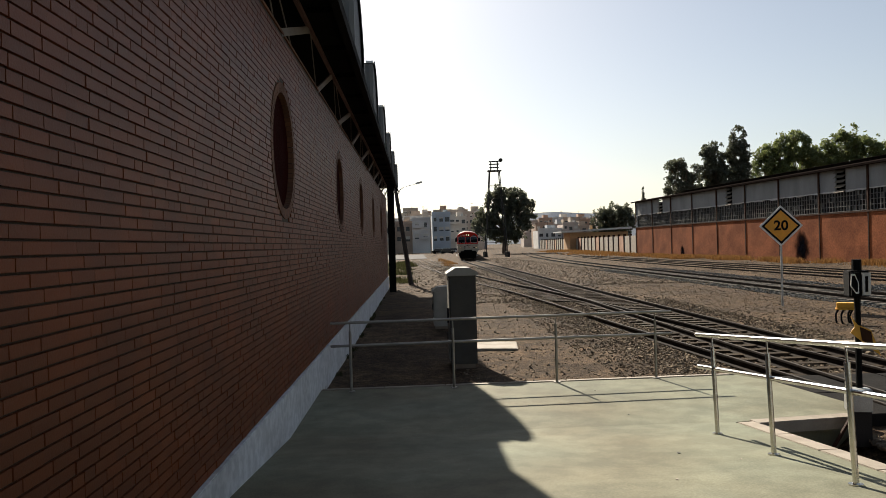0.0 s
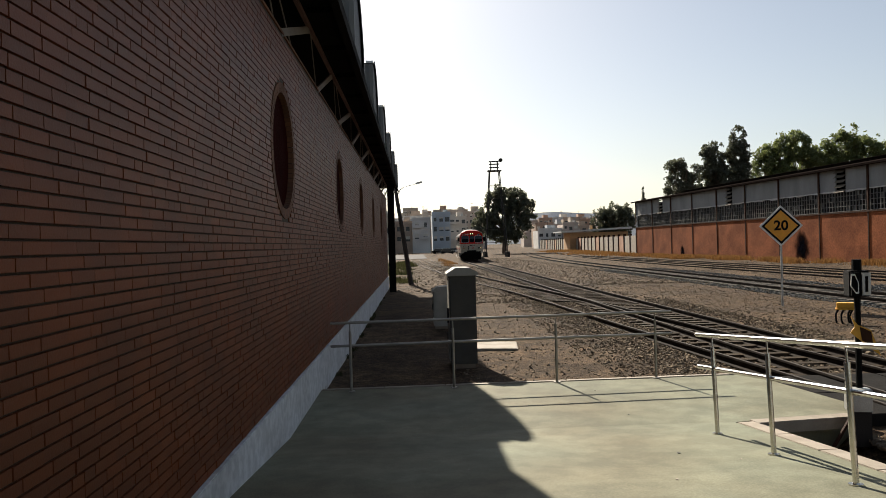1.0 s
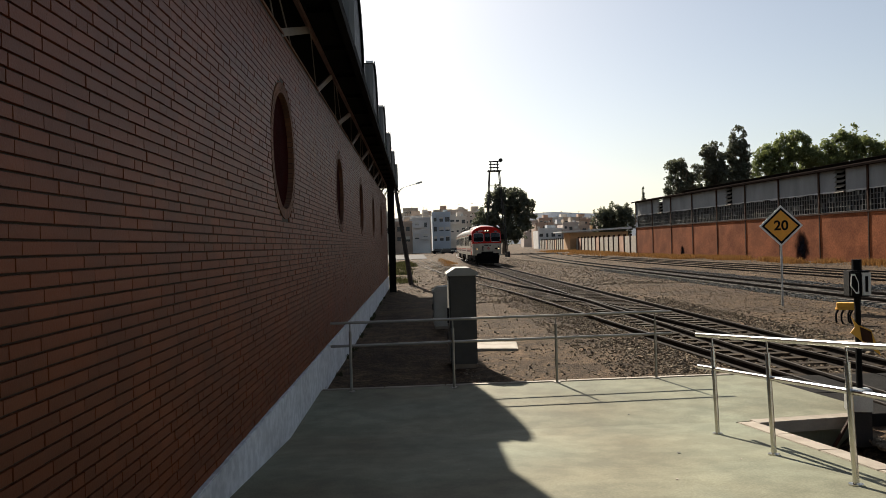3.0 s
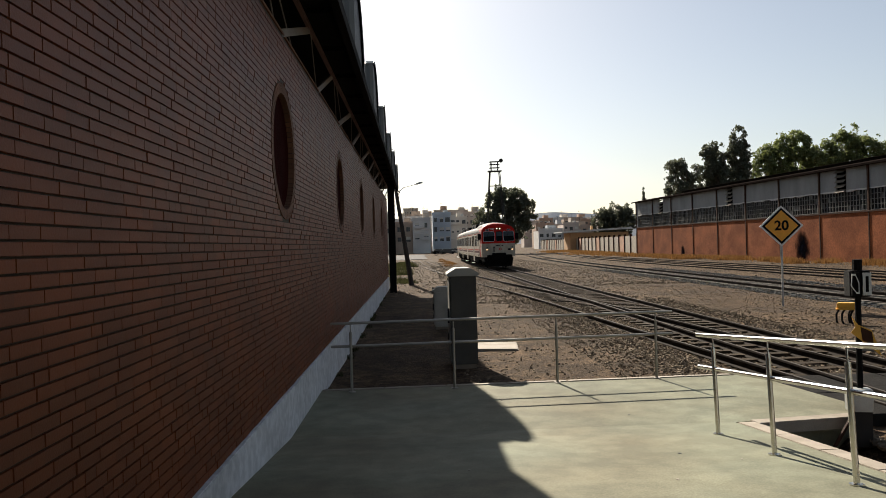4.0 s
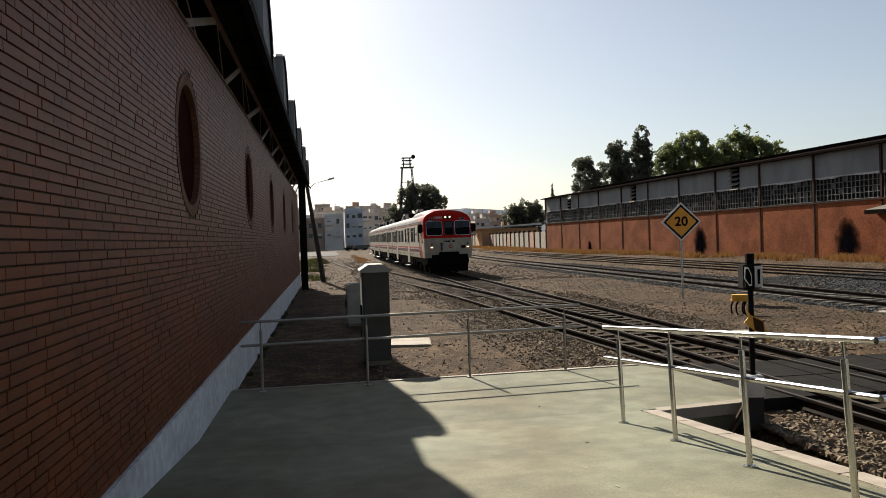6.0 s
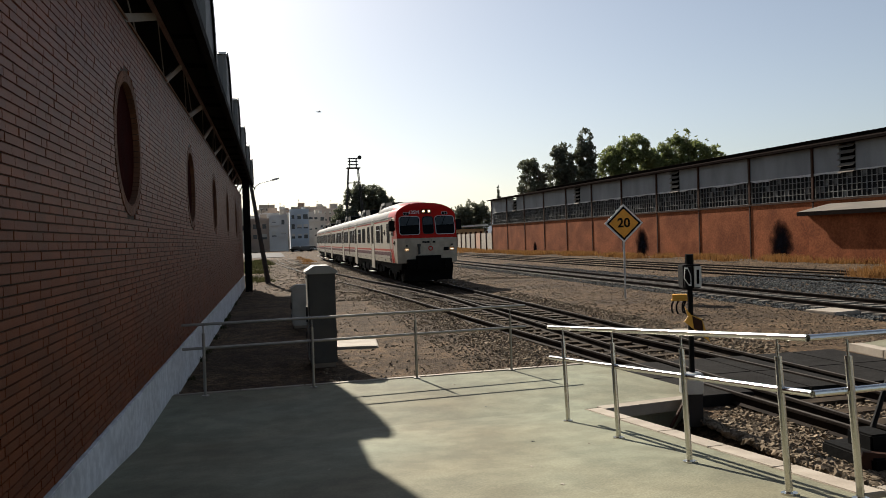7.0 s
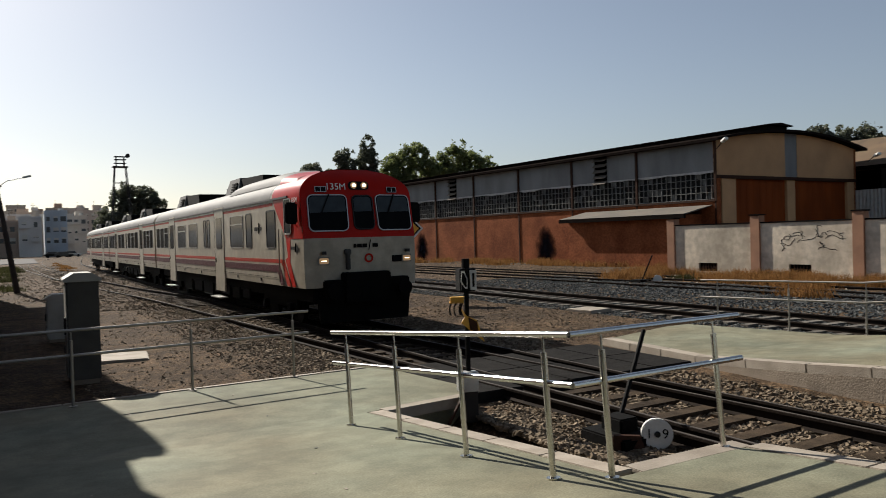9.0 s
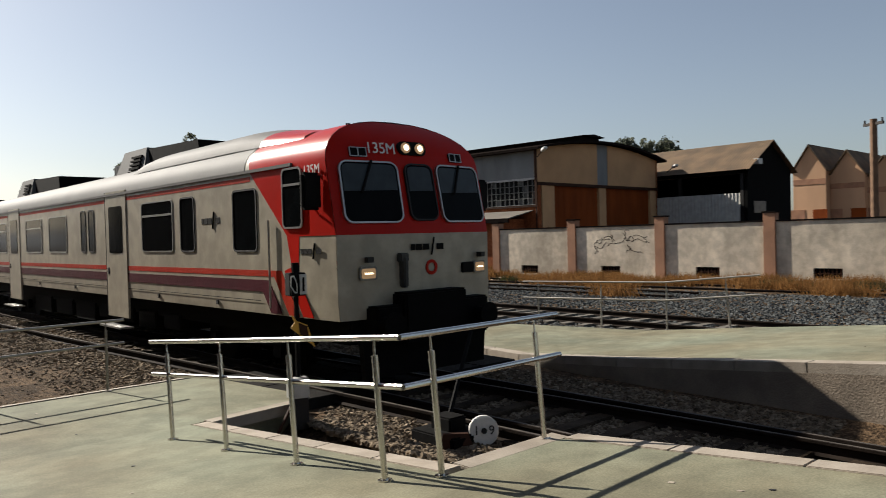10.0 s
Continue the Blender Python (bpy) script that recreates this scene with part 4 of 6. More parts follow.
def build_car(kind, seed):
    """A railcar along +y from its leading end. kind: front, middle or rear."""
    label = {"front": "cream and red diesel railcar with a lit raked cab", "middle": "cream middle car of a diesel train with red and purple stripes",
             "rear": "cream rear car of a diesel train with red and purple stripes"}[kind]
    car = thing("railcar", label, "train", group="cars of the train")
    cab = kind == "front"
    part("body", body_shape(cab), CREAM, car, smooth=True)
    part("end_wall", plate(SECTION, 0.05), CREAM, car, at=pose(0, CAR - 0.05, 0))
    if not cab:
        part("end_wall", plate(SECTION, 0.05), CREAM, car)
    part("gangway", Shape().box(-0.7, 0.7, CAR, CAR + 0.36, 0.95, 3.35), UNDER, car)
    # roof skin
    lo = 2.75 if cab else 0.0
    roof_rows = [[(x * 1.004, d, z + 0.008) for x, z in SECTION if z > SIDE_TOP - 0.01] for d in np.linspace(lo, CAR, 8)]
    part("roof", Shape().grid([list(reversed(r)) for r in roof_rows]), ROOF_SILVER, car, "silver-grey weathered roof", smooth=True)
    for side in (-1, 1):
        x = side * (HALF + 0.018)
        part("gutter", Shape().box(x - 0.02, x + 0.02, 1.2 if cab else 0.02, CAR, SIDE_TOP - 0.02, SIDE_TOP + 0.03), ROOF_SILVER, car)
        x = side * HALF
        top0 = 2.55 if cab else 0.0
        part("stripe", Shape().box(min(x, x + 0.004 * side), max(x, x + 0.004 * side), top0, CAR, 3.26, 3.34), ORANGE_STRIPE, car, "thin orange-red stripe")
        a = 1.75 if cab else 0.0
        for z0, z1, m, bend, wide in ((1.70, 1.80, ORANGE_STRIPE, 1.62, 0.30), (1.45, 1.64, PURPLE, 2.02, 0.34)):
            loop = [(0.0, z1), (0.0, z0), (CAR, z0), (CAR, z1)]
            if cab:
                run = (z1 - FLOOR) * 0.72
                loop = [(bend, z1), (bend - run, FLOOR + 0.02), (bend - run + wide, FLOOR + 0.02), (bend + wide - (z1 - z0) * 0.72, z0), (CAR, z0), (CAR, z1)]
            part("stripe", Shape().prism([(x + 0.005 * side, u, v) for u, v in loop], (-0.008 * side, 0, 0)), m, car, "lower stripe")
        if cab:
            flash = [(1.42, 2.33), (1.30, 1.86), (1.52, 1.80), (1.0, FLOOR + 0.02), (0.72, FLOOR + 0.02), (1.12, 1.72), (1.06, 2.33)]
            part("stripe", Shape().prism([(x + 0.004 * side, u, v) for u, v in flash], (-0.007 * side, 0, 0)), RED, car, "red flash below the cab")
        if cab:
            side_window(car, 0.92, 1.5, 2.45, 3.38, side, True, 0.022)
            side_window(car, 2.35, 3.2, 2.1, 3.15, side)
            side_window(car, 4.75, 5.4, 2.1, 3.15, side)
            side_window(car, 5.75, 7.4, 2.1, 3.15, side, True)
            side_door(car, 8.3, 9.65, side)
            side_window(car, 10.5, 10.95, 2.1, 3.15, side), side_window(car, 11.15, 11.55, 2.1, 3.15, side)
            side_window(car, 12.75, 14.45, 2.1, 3.1, side), side_window(car, 15.15, 16.95, 2.1, 3.1, side, True)
            side_door(car, 17.7, 19.1, side)
            for k in range(3):
                side_window(car, 19.45 + 1.2 * k, 20.5 + 1.2 * k, 2.1, 3.1, side, k == 0)
            part("cab_handrail", Shape().tube((x + 0.05 * side, 1.9, 1.2), (x + 0.05 * side, 1.9, 2.6), 0.018), ALU, car)
            turn = -90 if side < 0 else 90
            wordmark(car, pose(x + 0.004 * side, 4.05, 2.66, 0, 0, turn), 0.95)
            wordmark(car, pose(x + 0.002 * side, 0.74, 2.1, 0, 0, turn), 0.72)
        else:
            for k in range(3):
                side_window(car, 0.6 + 1.2 * k, 1.65 + 1.2 * k, 2.1, 3.1, side, k == 1)
            side_door(car, 4.3, 5.7, side)
            for k in range(3):
                side_window(car, 6.4 + 1.75 * k, 7.9 + 1.75 * k, 2.1, 3.1, side, k == 1)
            side_window(car, 11.9, 12.4, 2.1, 3.1, side)
            side_door(car, 17.6, 19.0, side)
            for k in range(2):
                side_window(car, 13.2 + 2.0 * k, 14.9 + 2.0 * k, 2.1, 3.1, side)
            for k in range(3):
                side_window(car, 19.5 + 1.2 * k, 20.55 + 1.2 * k, 2.1, 3.1, side)
        for d in (3.9, 6.6, 12.2, 15.6, 21.0):
            part("sill_bracket", Shape().box(x - 0.012, x + 0.012, d - 0.03, d + 0.03, 1.16, 1.24), STEEL_DARK, car)
        part("sill_seam", Shape().box(min(x, x + 0.004 * side), max(x, x + 0.004 * side), 2.3 if cab else 0.0, CAR, 1.295, 1.305), UNDER, car)
    under_gear(car, seed)
    roof_gear(car, 8.9, 1)
    roof_gear(car, 19.0, 1)
    if cab:
        build_cab(car)
        hump = []
        for i in range(22):
            d = 1.3 + 7.3 * i / 21
            rise = min(1.0, (d - 1.3) / 2.2) * math.sqrt(max(0.0, 1 - max(0.0, (d - 7.2) / 1.4) ** 2))
            hump.append([(1.3 * math.sin(a), d, 3.80 + (TOP - 3.80 - 0.05 + 0.27 * rise) * math.cos(a) ** 0.8) for a in np.linspace(-1.5, 1.5, 15)])
        part("cab_roof", Shape().grid([list(reversed(r)) for r in hump[:5]]), RED, car, "faded red front of the roof fairing", smooth=True)
        part("roof_hump", Shape().grid([list(reversed(r)) for r in hump[4:]]), ROOF_SILVER, car, "grey rounded roof fairing", smooth=True)
    return car


def build_cab(car):
    part("cab_mask", body_shape(True, bound=lambda z: 1.4 + (z - 2.33) * 1.07 if z < SIDE_TOP else 2.56 + 0.35 * (z - SIDE_TOP), out=0.006, zmin=2.33), RED, car, "red painted cab", smooth=True)
    part("cab_front", front_shape(2.33, TOP - 0.02, 0.008), RED, car, "red upper cab front", smooth=True)
    part("cab_apron", front_shape(FLOOR, 2.33, 0.004), CREAM, car, "cream lower cab front", smooth=True)
    rake = math.degrees(math.atan(0.20))

    def on_front(x, z, out=0.0):
        return pose(x, nose(x, z) - out, z, -rake if z > 2.33 else 0, 0, math.degrees(math.atan(0.26 * x / HALF ** 2)))

    for x, w, z, h in ((-0.87, 0.98, 2.96, 0.90), (0.07, 0.53, 2.97, 0.86), (0.94, 0.97, 2.96, 0.90)):
        n = 5
        o = rounded(w, h, 0.12, n)
        win = part("windscreen", plate(o, 0.03), TRAIN_GLASS, car, at=on_front(x, z, 0.035))
        i = rounded(w + 0.05, h + 0.05, 0.145, n)
        vs = [(u, -0.012, v) for u, v in i] + [(u, -0.012, v) for u, v in o] + [(u, 0.04, v) for u, v in i]
        k = len(o)
        fs = [f for a in range(k) for f in ((a, (a + 1) % k, k + (a + 1) % k, k + a), (a, 2 * k + a, 2 * k + (a + 1) % k, (a + 1) % k))]
        part("windscreen_seal", Shape().add(vs, fs), ALU if w > 0.6 else STEEL_DARK, win)
        # a grey plate paints the sky's reflection over the upper glass
        half = [(u, max(v, 0.02 + 0.03 * u)) for u, v in rounded(w - 0.05, h - 0.05, 0.1, n)]
        part("sun_blind", plate(half, 0.01), REFLECTION_GREY, win, "grey upper half painted as sky reflection", at=pose(0, -0.006, 0))
        if w > 0.6:
            part("wiper", Shape().beam((0.05, -0.03, h / 2 + 0.03), (-0.18, -0.03, -0.02), 0.02, 0.03), BLACK_PAINT, win)
    # top lamps
    pod = part("lamp_housing", plate(rounded(0.56, 0.22, 0.1), 0.05), BLACK_PAINT, car, at=on_front(0.02, 3.66, 0.05))
    for u in (-0.14, 0.14):
        lamp = part("headlamp", Shape().tube((u, -0.025, 0), (u, 0.02, 0), 0.085, n=20), LAMP_DIM, pod, "lit round headlamp")
        part("lamp_core", Shape().tube((u, -0.035, 0), (u, -0.02, 0), 0.05, n=16), LAMP_ON, lamp)
    for u in (-1.0, 0.96):
        box = part("marker_box", plate(rounded(0.3, 0.15, 0.02), 0.03), BLACK_PAINT, car, at=on_front(u, 3.56, 0.03))
        rim = Shape()
        for a in (-0.14, 0.0, 0.14):
            rim.box(a - 0.008, a + 0.008, -0.006, 0.0, -0.07, 0.07)
        rim.box(-0.14, 0.14, -0.006, 0.0, 0.06, 0.072), rim.box(-0.14, 0.14, -0.006, 0.0, -0.072, -0.06)
        part("marker_rim", rim, ALU, box)
    lettering("unit_number", "135M", 0.24, WHITE, car, on_front(-0.62, 3.62, 0.075) @ pose(0, 0, 0, 90, 0, 0), 0.003)
    lettering("unit_number", "135M", 0.2, WHITE, car, pose(-HALF - 0.012, 0.66, 3.30, 90, 0, -90), 0.003)
    # lower lamps and fittings
    for u in (-1.06, 1.24):
        lamp = part("lower_lamp", plate(rounded(0.29, 0.2, 0.04), 0.05), LAMP_RIM, car, at=on_front(u, 1.76, 0.05))
        part("lamp_lens", plate(rounded(0.23, 0.145, 0.03), 0.02), LAMP_DIM, lamp, "amber lit lens", at=pose(0, -0.012, 0))
        part("lamp_core", plate(rounded(0.14, 0.025, 0.01), 0.02), LAMP_ON, lamp, at=pose(0, -0.022, 0))
        part("lamp_bracket", Shape().box(-0.05, 0.05, -0.08, 0.02, 0.16, 0.24), STEEL_DARK, lamp)
    part("tail_lamp", plate(rounded(0.26, 0.17, 0.03), 0.05), BLACK_PAINT, car, at=on_front(0.95, 1.76, 0.05))
    wordmark(car, on_front(0.08, 2.12, 0.02), 0.86)
    o, i = [(0.12 * math.cos(t), 0.12 * math.sin(t)) for t in [6.283 * k / 20 for k in range(20)]], [(0.07 * math.cos(t), 0.07 * math.sin(t)) for t in [6.283 * k / 20 for k in range(20)]]
    part("round_badge", ring_plate(o, i, 0.012), RED, car, "red ring badge", at=on_front(0.14, 1.8, 0.02) @ pose(0, 0, 0, 0, 0, 90))
    part("coupling_hose", Shape().box(-0.49, -0.40, -0.13, 0.02, 1.52, 1.98).box(-0.53, -0.36, -0.1, 0.02, 1.9, 2.04), HOSE, car, bevel=0.02, at=pose(0, nose(0.4, 1.8), 0))
    part("horn", Shape().tube((-0.72, 0.9, 3.8), (-0.72, 0.9, 4.08), 0.04), STEEL_DARK, car)
    # buffer beam, buffers, plough
    beam = part("buffer_beam", Shape().box(-1.32, 1.32, 0.15, 0.7, 0.72, 1.08).box(-0.62, 0.62, -0.30, 0.3, 0.7, 1.46).box(-1.08, -0.55, -0.2, 0.3, 0.72, 1.28).box(0.55, 1.2, -0.2, 0.3, 0.72, 1.3), UNDER, car, "black buffer beam and coupler", bevel=0.03)
    for u in (-0.95, 0.95):
        part("buffer", Shape().tube((u, 0.1, 1.02), (u, -0.42, 1.02), 0.12, n=16).tube((u, -0.42, 1.02), (u, -0.46, 1.02), 0.19, n=20), UNDER, beam)
    plough = Shape().prism([(-1.2, -0.05, 0.22), (1.2, -0.05, 0.22), (1.25, -0.05, 0.8), (-1.25, -0.05, 0.8)], (0, 0.1, 0))
    part("snow_plough", plough, UNDER, car)
    # mirrors
    for side in (-1, 1):
        arm = part("mirror", Shape().box(-0.16, 0.16, -0.06, 0.06, -0.27, 0.27), BLACK_PAINT, car, "black cab mirror", bevel=0.04, at=pose(side * 1.72, 0.46, 2.97))
        part("mirror_arm", Shape().beam((-0.02 * side, 0, -0.2), (-0.18 * side, 0.05, -0.35), 0.02, 0.02), RED, arm)


CARS = [build_car("front", 1), build_car("middle", 2), build_car("rear", 3)]


def nose_at(t):
    """How far up the track (in y) the train's front stands."""
    return 0.0140 * t ** 3 - 0.0920 * t ** 2 - 10.755 * t + 111.66 - 0.12 * max(0.0, t - 9) ** 2


def on_track(y, ahead):
    """The y that lies `ahead` metres further up the track than y."""
    left, step = ahead, 0.25
    while left > 1e-6:
        s = min(step, left)
        y += s / math.hypot(1, (track_x(y + 0.05) - track_x(y)) / 0.05)
        left -= s
    return y


BIRD_WAY = [(0.0, -119, 62, 14), (6.0, -14, 60.5, 9.5), (7.0, 3.9, 59.0, 12.4), (7.5, 12.3, 57.5, 14.3), (8.0, 21.0, 54.8, 15.0), (8.5, 26.2, 53.0, 12.8),
            (9.0, 33, 51, 8), (9.5, 41, 55, 4.5), (10.0, 49, 60, 4.5)]


def build_bird():
    bird = thing("bird", "small dark bird in flight with spread wings", "bird", pose(3.9, 59.0, 12.4, 0, 0, -78))
    body = Shape()
    for (y0, r0), (y1, r1) in zip(((-0.16, 0.012), (-0.1, 0.035), (0.0, 0.05), (0.09, 0.035), (0.14, 0.028)), ((-0.1, 0.035), (0.0, 0.05), (0.09, 0.035), (0.14, 0.028), (0.2, 0.006))):
        body.tube((0, y0, 0), (0, y1, 0), (r0 + r1) / 2, n=10)
    part("body", body, BLACK_PAINT, bird)
    for side in (-1, 1):
        part("wing", Shape().prism([(0.03 * side, -0.05, 0.02), (0.14 * side, -0.06, 0.06), (0.24 * side, -0.04, 0.05), (0.14 * side, 0.05, 0.06), (0.03 * side, 0.07, 0.02)], (0, 0, 0.01)), BLACK_PAINT, bird)
    part("tail", Shape().prism([(-0.02, -0.14, 0), (0.02, -0.14, 0), (0.06, -0.28, 0), (-0.06, -0.28, 0)], (0, 0, 0.008)), BLACK_PAINT, bird)
    return bird


BIRD = build_bird()


def motions():
    for k, car in enumerate(CARS):
        rows = []
        for i in range(21):
            t = i * 0.5
            y0 = on_track(nose_at(t), k * (CAR + 0.36))
            y1 = on_track(y0, CAR)
            a, b = Vector((track_x(y0), y0)), Vector((track_x(y1), y1))
            turn = math.degrees(math.atan2(b.y - a.y, b.x - a.x)) - 90
            rows.append((t, pose(a.x, a.y, 0, 0, 0, turn)))
        walk(car, rows)
    # the bird comes over the hall roof and flies off behind the trees
    walk(BIRD, [(t, pose(x, y, z, 0, 0, -78)) for t, x, y, z in BIRD_WAY])


# ---- crossing and far platform ----
def build_crossing():
    ob = thing("track_crossing", "dark panelled foot crossing over the running track", "crossing", kind="structure")
    for x0, x1 in ((5.66, 6.58), (6.76, 7.5), (7.52, 8.28), (8.46, 9.3), (9.32, 10.2)):
        for y0, y1 in ((9.35, 10.7), (10.72, 12.1)):
            part("panel", Shape().box(x0, x1, y0, y1, -0.2, -0.032 + 0.004 * ((x0 * 7) % 2)), RUBBER, ob, bevel=0.012)


build_crossing()


def far_slope(y):
    return min(max(0.87 - 0.09 * y, 0.02), 1.15)


def build_far_platform():
    near = [(9.75, -40), (9.75, -3), (9.78, 3), (9.95, 7), (10.3, 9.4), (10.6, 12.2)]
    far = [(15.2, -40), (15.2, -3), (15.15, 3), (15.1, 7), (14.9, 9.4), (13.9, 13.0)]
    s = Shape()
    top = [[(a[0] + 0.3, a[1], far_slope(a[1])), (b[0] - 0.1, b[1], far_slope(b[1]))] for a, b in zip(near, far)]
    low = [[(x, y, -0.5) for x, y, z in r] for r in top]
    s.grid(top), s.grid([[t[1], l[1]] for t, l in zip(top, low)]), s.grid([[l[0], t[0]] for t, l in zip(top, low)])
    s.add([top[-1][0], top[-1][1], low[-1][1], low[-1][0]], [(0, 1, 2, 3)])
    setting("far_platform", s, PAVING, "green concrete island platform that slopes down to the crossing", "platform")
    face = Shape()
    front = [[(x + 0.06, y, far_slope(y) - 0.12), (x + 0.06, y, -0.5)] for x, y in near]
    face.grid(front), face.grid([[(x + 0.3, y, far_slope(y) - 0.12), (x + 0.06, y, far_slope(y) - 0.12)] for x, y in near])
    setting("far_platform_wall", face, CONCRETE, "rough concrete side of the island platform", "platform")
    coping([(x + 0.19, y, far_slope(y) + 0.004) for x, y in near[1:]], 0.26, "far_platform_kerb", "pale edge stones of the island platform")
    railing("far_railing", "thin steel railing along the island platform", [(14.2, 12.2, 0.02), (14.45, 10.5, 0.02), (14.72, 8.95, 0.06), (14.95, 7.6, 0.18)],
            [(14.1, 12.6, 0.02), (14.7, 9.0, 0.06), (15.05, 6.9, 0.25)], 1.06, 0.66, r=0.02, metal=DULL_TUBE)


build_far_platform()


# ---- ballast ----
def spread(n, x0, x1, y0, y1, fall, seed):
    """Random places, thicker towards y0."""
    rng = np.random.default_rng(seed)
    y = y0 + (y1 - y0) * rng.random(n) ** fall
    x = x0 + (x1 - x0) * rng.random(n)
    return [(a, b, relief(a, b) + rng.uniform(-0.018, 0.01)) for a, b in zip(x, y)
            if not (a < 5.3 and b < 4.45) and not (a < 3.98) * (b < 11.7) and not (a < 5.65 and 8.6 < b < 12) and not (5.6 < a < 10.3 and 9.2 < b < 12.3) and not (9.7 < a < 15.3 and b < 13)]


stones("ballast_stones", "broken brown ballast stones round the running track", spread(46000, 4.2, 10.0, 3.5, 30, 1.8, 1) + spread(9000, 4.0, 6.6, 4.4, 8.7, 1, 2), 0.022, 0.052, STONE)
stones("ballast_stones", "coarse brown stones along the siding", spread(9000, 1.6, 9.6, 29, 85, 1.3, 15), 0.03, 0.062, STONE)
stones("gravel", "loose brown gravel on the ground", spread(1500, 0.8, 3.6, 11.9, 34, 1.5, 3) + spread(8000, 3.4, 5.6, 11.9, 34, 1.5, 13) + spread(9000, 9.8, 15.3, 12, 42, 1.5, 4), 0.012, 0.035, STONE)
stones("gravel", "scattered brown stones on the open yard", spread(5000, 9.6, 16.0, 40, 120, 1.4, 6) + spread(2500, -1.2, 4.5, 36, 110, 1.3, 8) + spread(4000, 20.5, 36, 30, 110, 1.3, 9), 0.03, 0.065, STONE)
stones("ballast_stones", "blue-grey ballast stones of the second track", spread(34000, 14.9, 20.2, 3, 62, 1.4, 5) + spread(22000, 20.2, 26.5, 2, 34, 1.1, 25), 0.03, 0.062, STONE_BLUE)


# ---- yard things beside the track ----
# lighter copy of the cabinet grey for faces the sun strikes
GREYBOX_SUNLIT = material("grey_cabinet_sunlit", (0.30, 0.29, 0.26), 0.6, vary=0.25, scale=2, spec=0.15)


def build_cabinet(label, x0, x1, y0, depth, z1, low, paint=GREYBOX_SHADED):
    ob = thing("relay_cabinet", label, "cabinet", pose((x0 + x1) / 2, y0, low))
    w, h = (x1 - x0) / 2, z1 - low
    body = part("body", Shape().box(-w, w, 0, depth, 0.08, h - 0.14), paint, ob, bevel=0.015)
    part("plinth", Shape().box(-w + 0.03, w - 0.03, 0.03, depth - 0.03, -0.1, 0.08), CONCRETE, ob)
    e = 0.05
    loop = [(-w - e, -e, h - 0.15), (w + e, -e, h - 0.15), (w + e, -e, h - 0.1), (w * 0.55, -e, h), (-w * 0.55, -e, h), (-w - e, -e, h - 0.1)]
    # lid and door take the sunlit copy: their light is in the colour
    part("lid", Shape().prism(loop, (0, depth + 2 * e, 0)), GREYBOX_SUNLIT, ob, "sloping grey lid", bevel=0.01)
    door = part("door", Shape().box(-w - 0.016, -w + 0.0, 0.05, depth - 0.05, 0.14, h - 0.2), GREYBOX_SUNLIT, ob)
    part("handle", Shape().box(-w - 0.05, -w - 0.012, depth * 0.2, depth * 0.25, h * 0.45, h * 0.6), STEEL_DARK, door)
    part("hinge", Shape().tube((-w - 0.02, depth * 0.94, h * 0.25), (-w - 0.02, depth * 0.94, h * 0.32), 0.015), STEEL_DARK, door)
    return ob


build_cabinet("tall grey steel relay cabinet with a pitched lid", 0.62, 1.12, 14.1, 0.75, 1.84, -0.06)
# the small one wears the sunlit copy all over, for its lit face
build_cabinet("small pale grey steel cabinet behind a taller one", 0.47, 0.98, 20.6, 0.5, 1.14, -0.04, GREYBOX_SUNLIT)
slab = thing("cover_slab", "pale concrete cover slab lying on the dirt", "slab", pose(1.75, 16.8, -0.05, 0, 1, -6))
part("slab_top", Shape().box(-0.48, 0.48, -0.6, 0.6, -0.1, 0.05), COPING, slab, bevel=0.02)


def build_sign():
    ob = thing("speed_sign", "amber diamond speed sign with black border on a steel post", "sign", pose(12.47, 25.1, -0.12, 0, 0, -14))
    part("post", Shape().tube((0, 0.05, 0), (0, 0.05, 3.3), 0.035), GALV, ob)
    def diamond(r, y, t, name, mat, parent, lab=""):
        return part(name, Shape().prism([(0, y, 2.74 - r), (r, y, 2.74), (0, y, 2.74 + r), (-r, y, 2.74)], (0, t, 0)), mat, parent, lab)
    back = diamond(0.70, 0.0, 0.02, "plate", WHITE, ob, "pale rim of the plate")
    diamond(0.62, -0.006, 0.004, "border", BLACK_PAINT, back, "black border")
    diamond(0.53, -0.012, 0.004, "face", AMBER, back, "amber face")
    lettering("number", "20", 0.46, BLACK_PAINT, back, pose(0, -0.016, 2.74, 90, 0, 0), 0.003, 0.012)


build_sign()


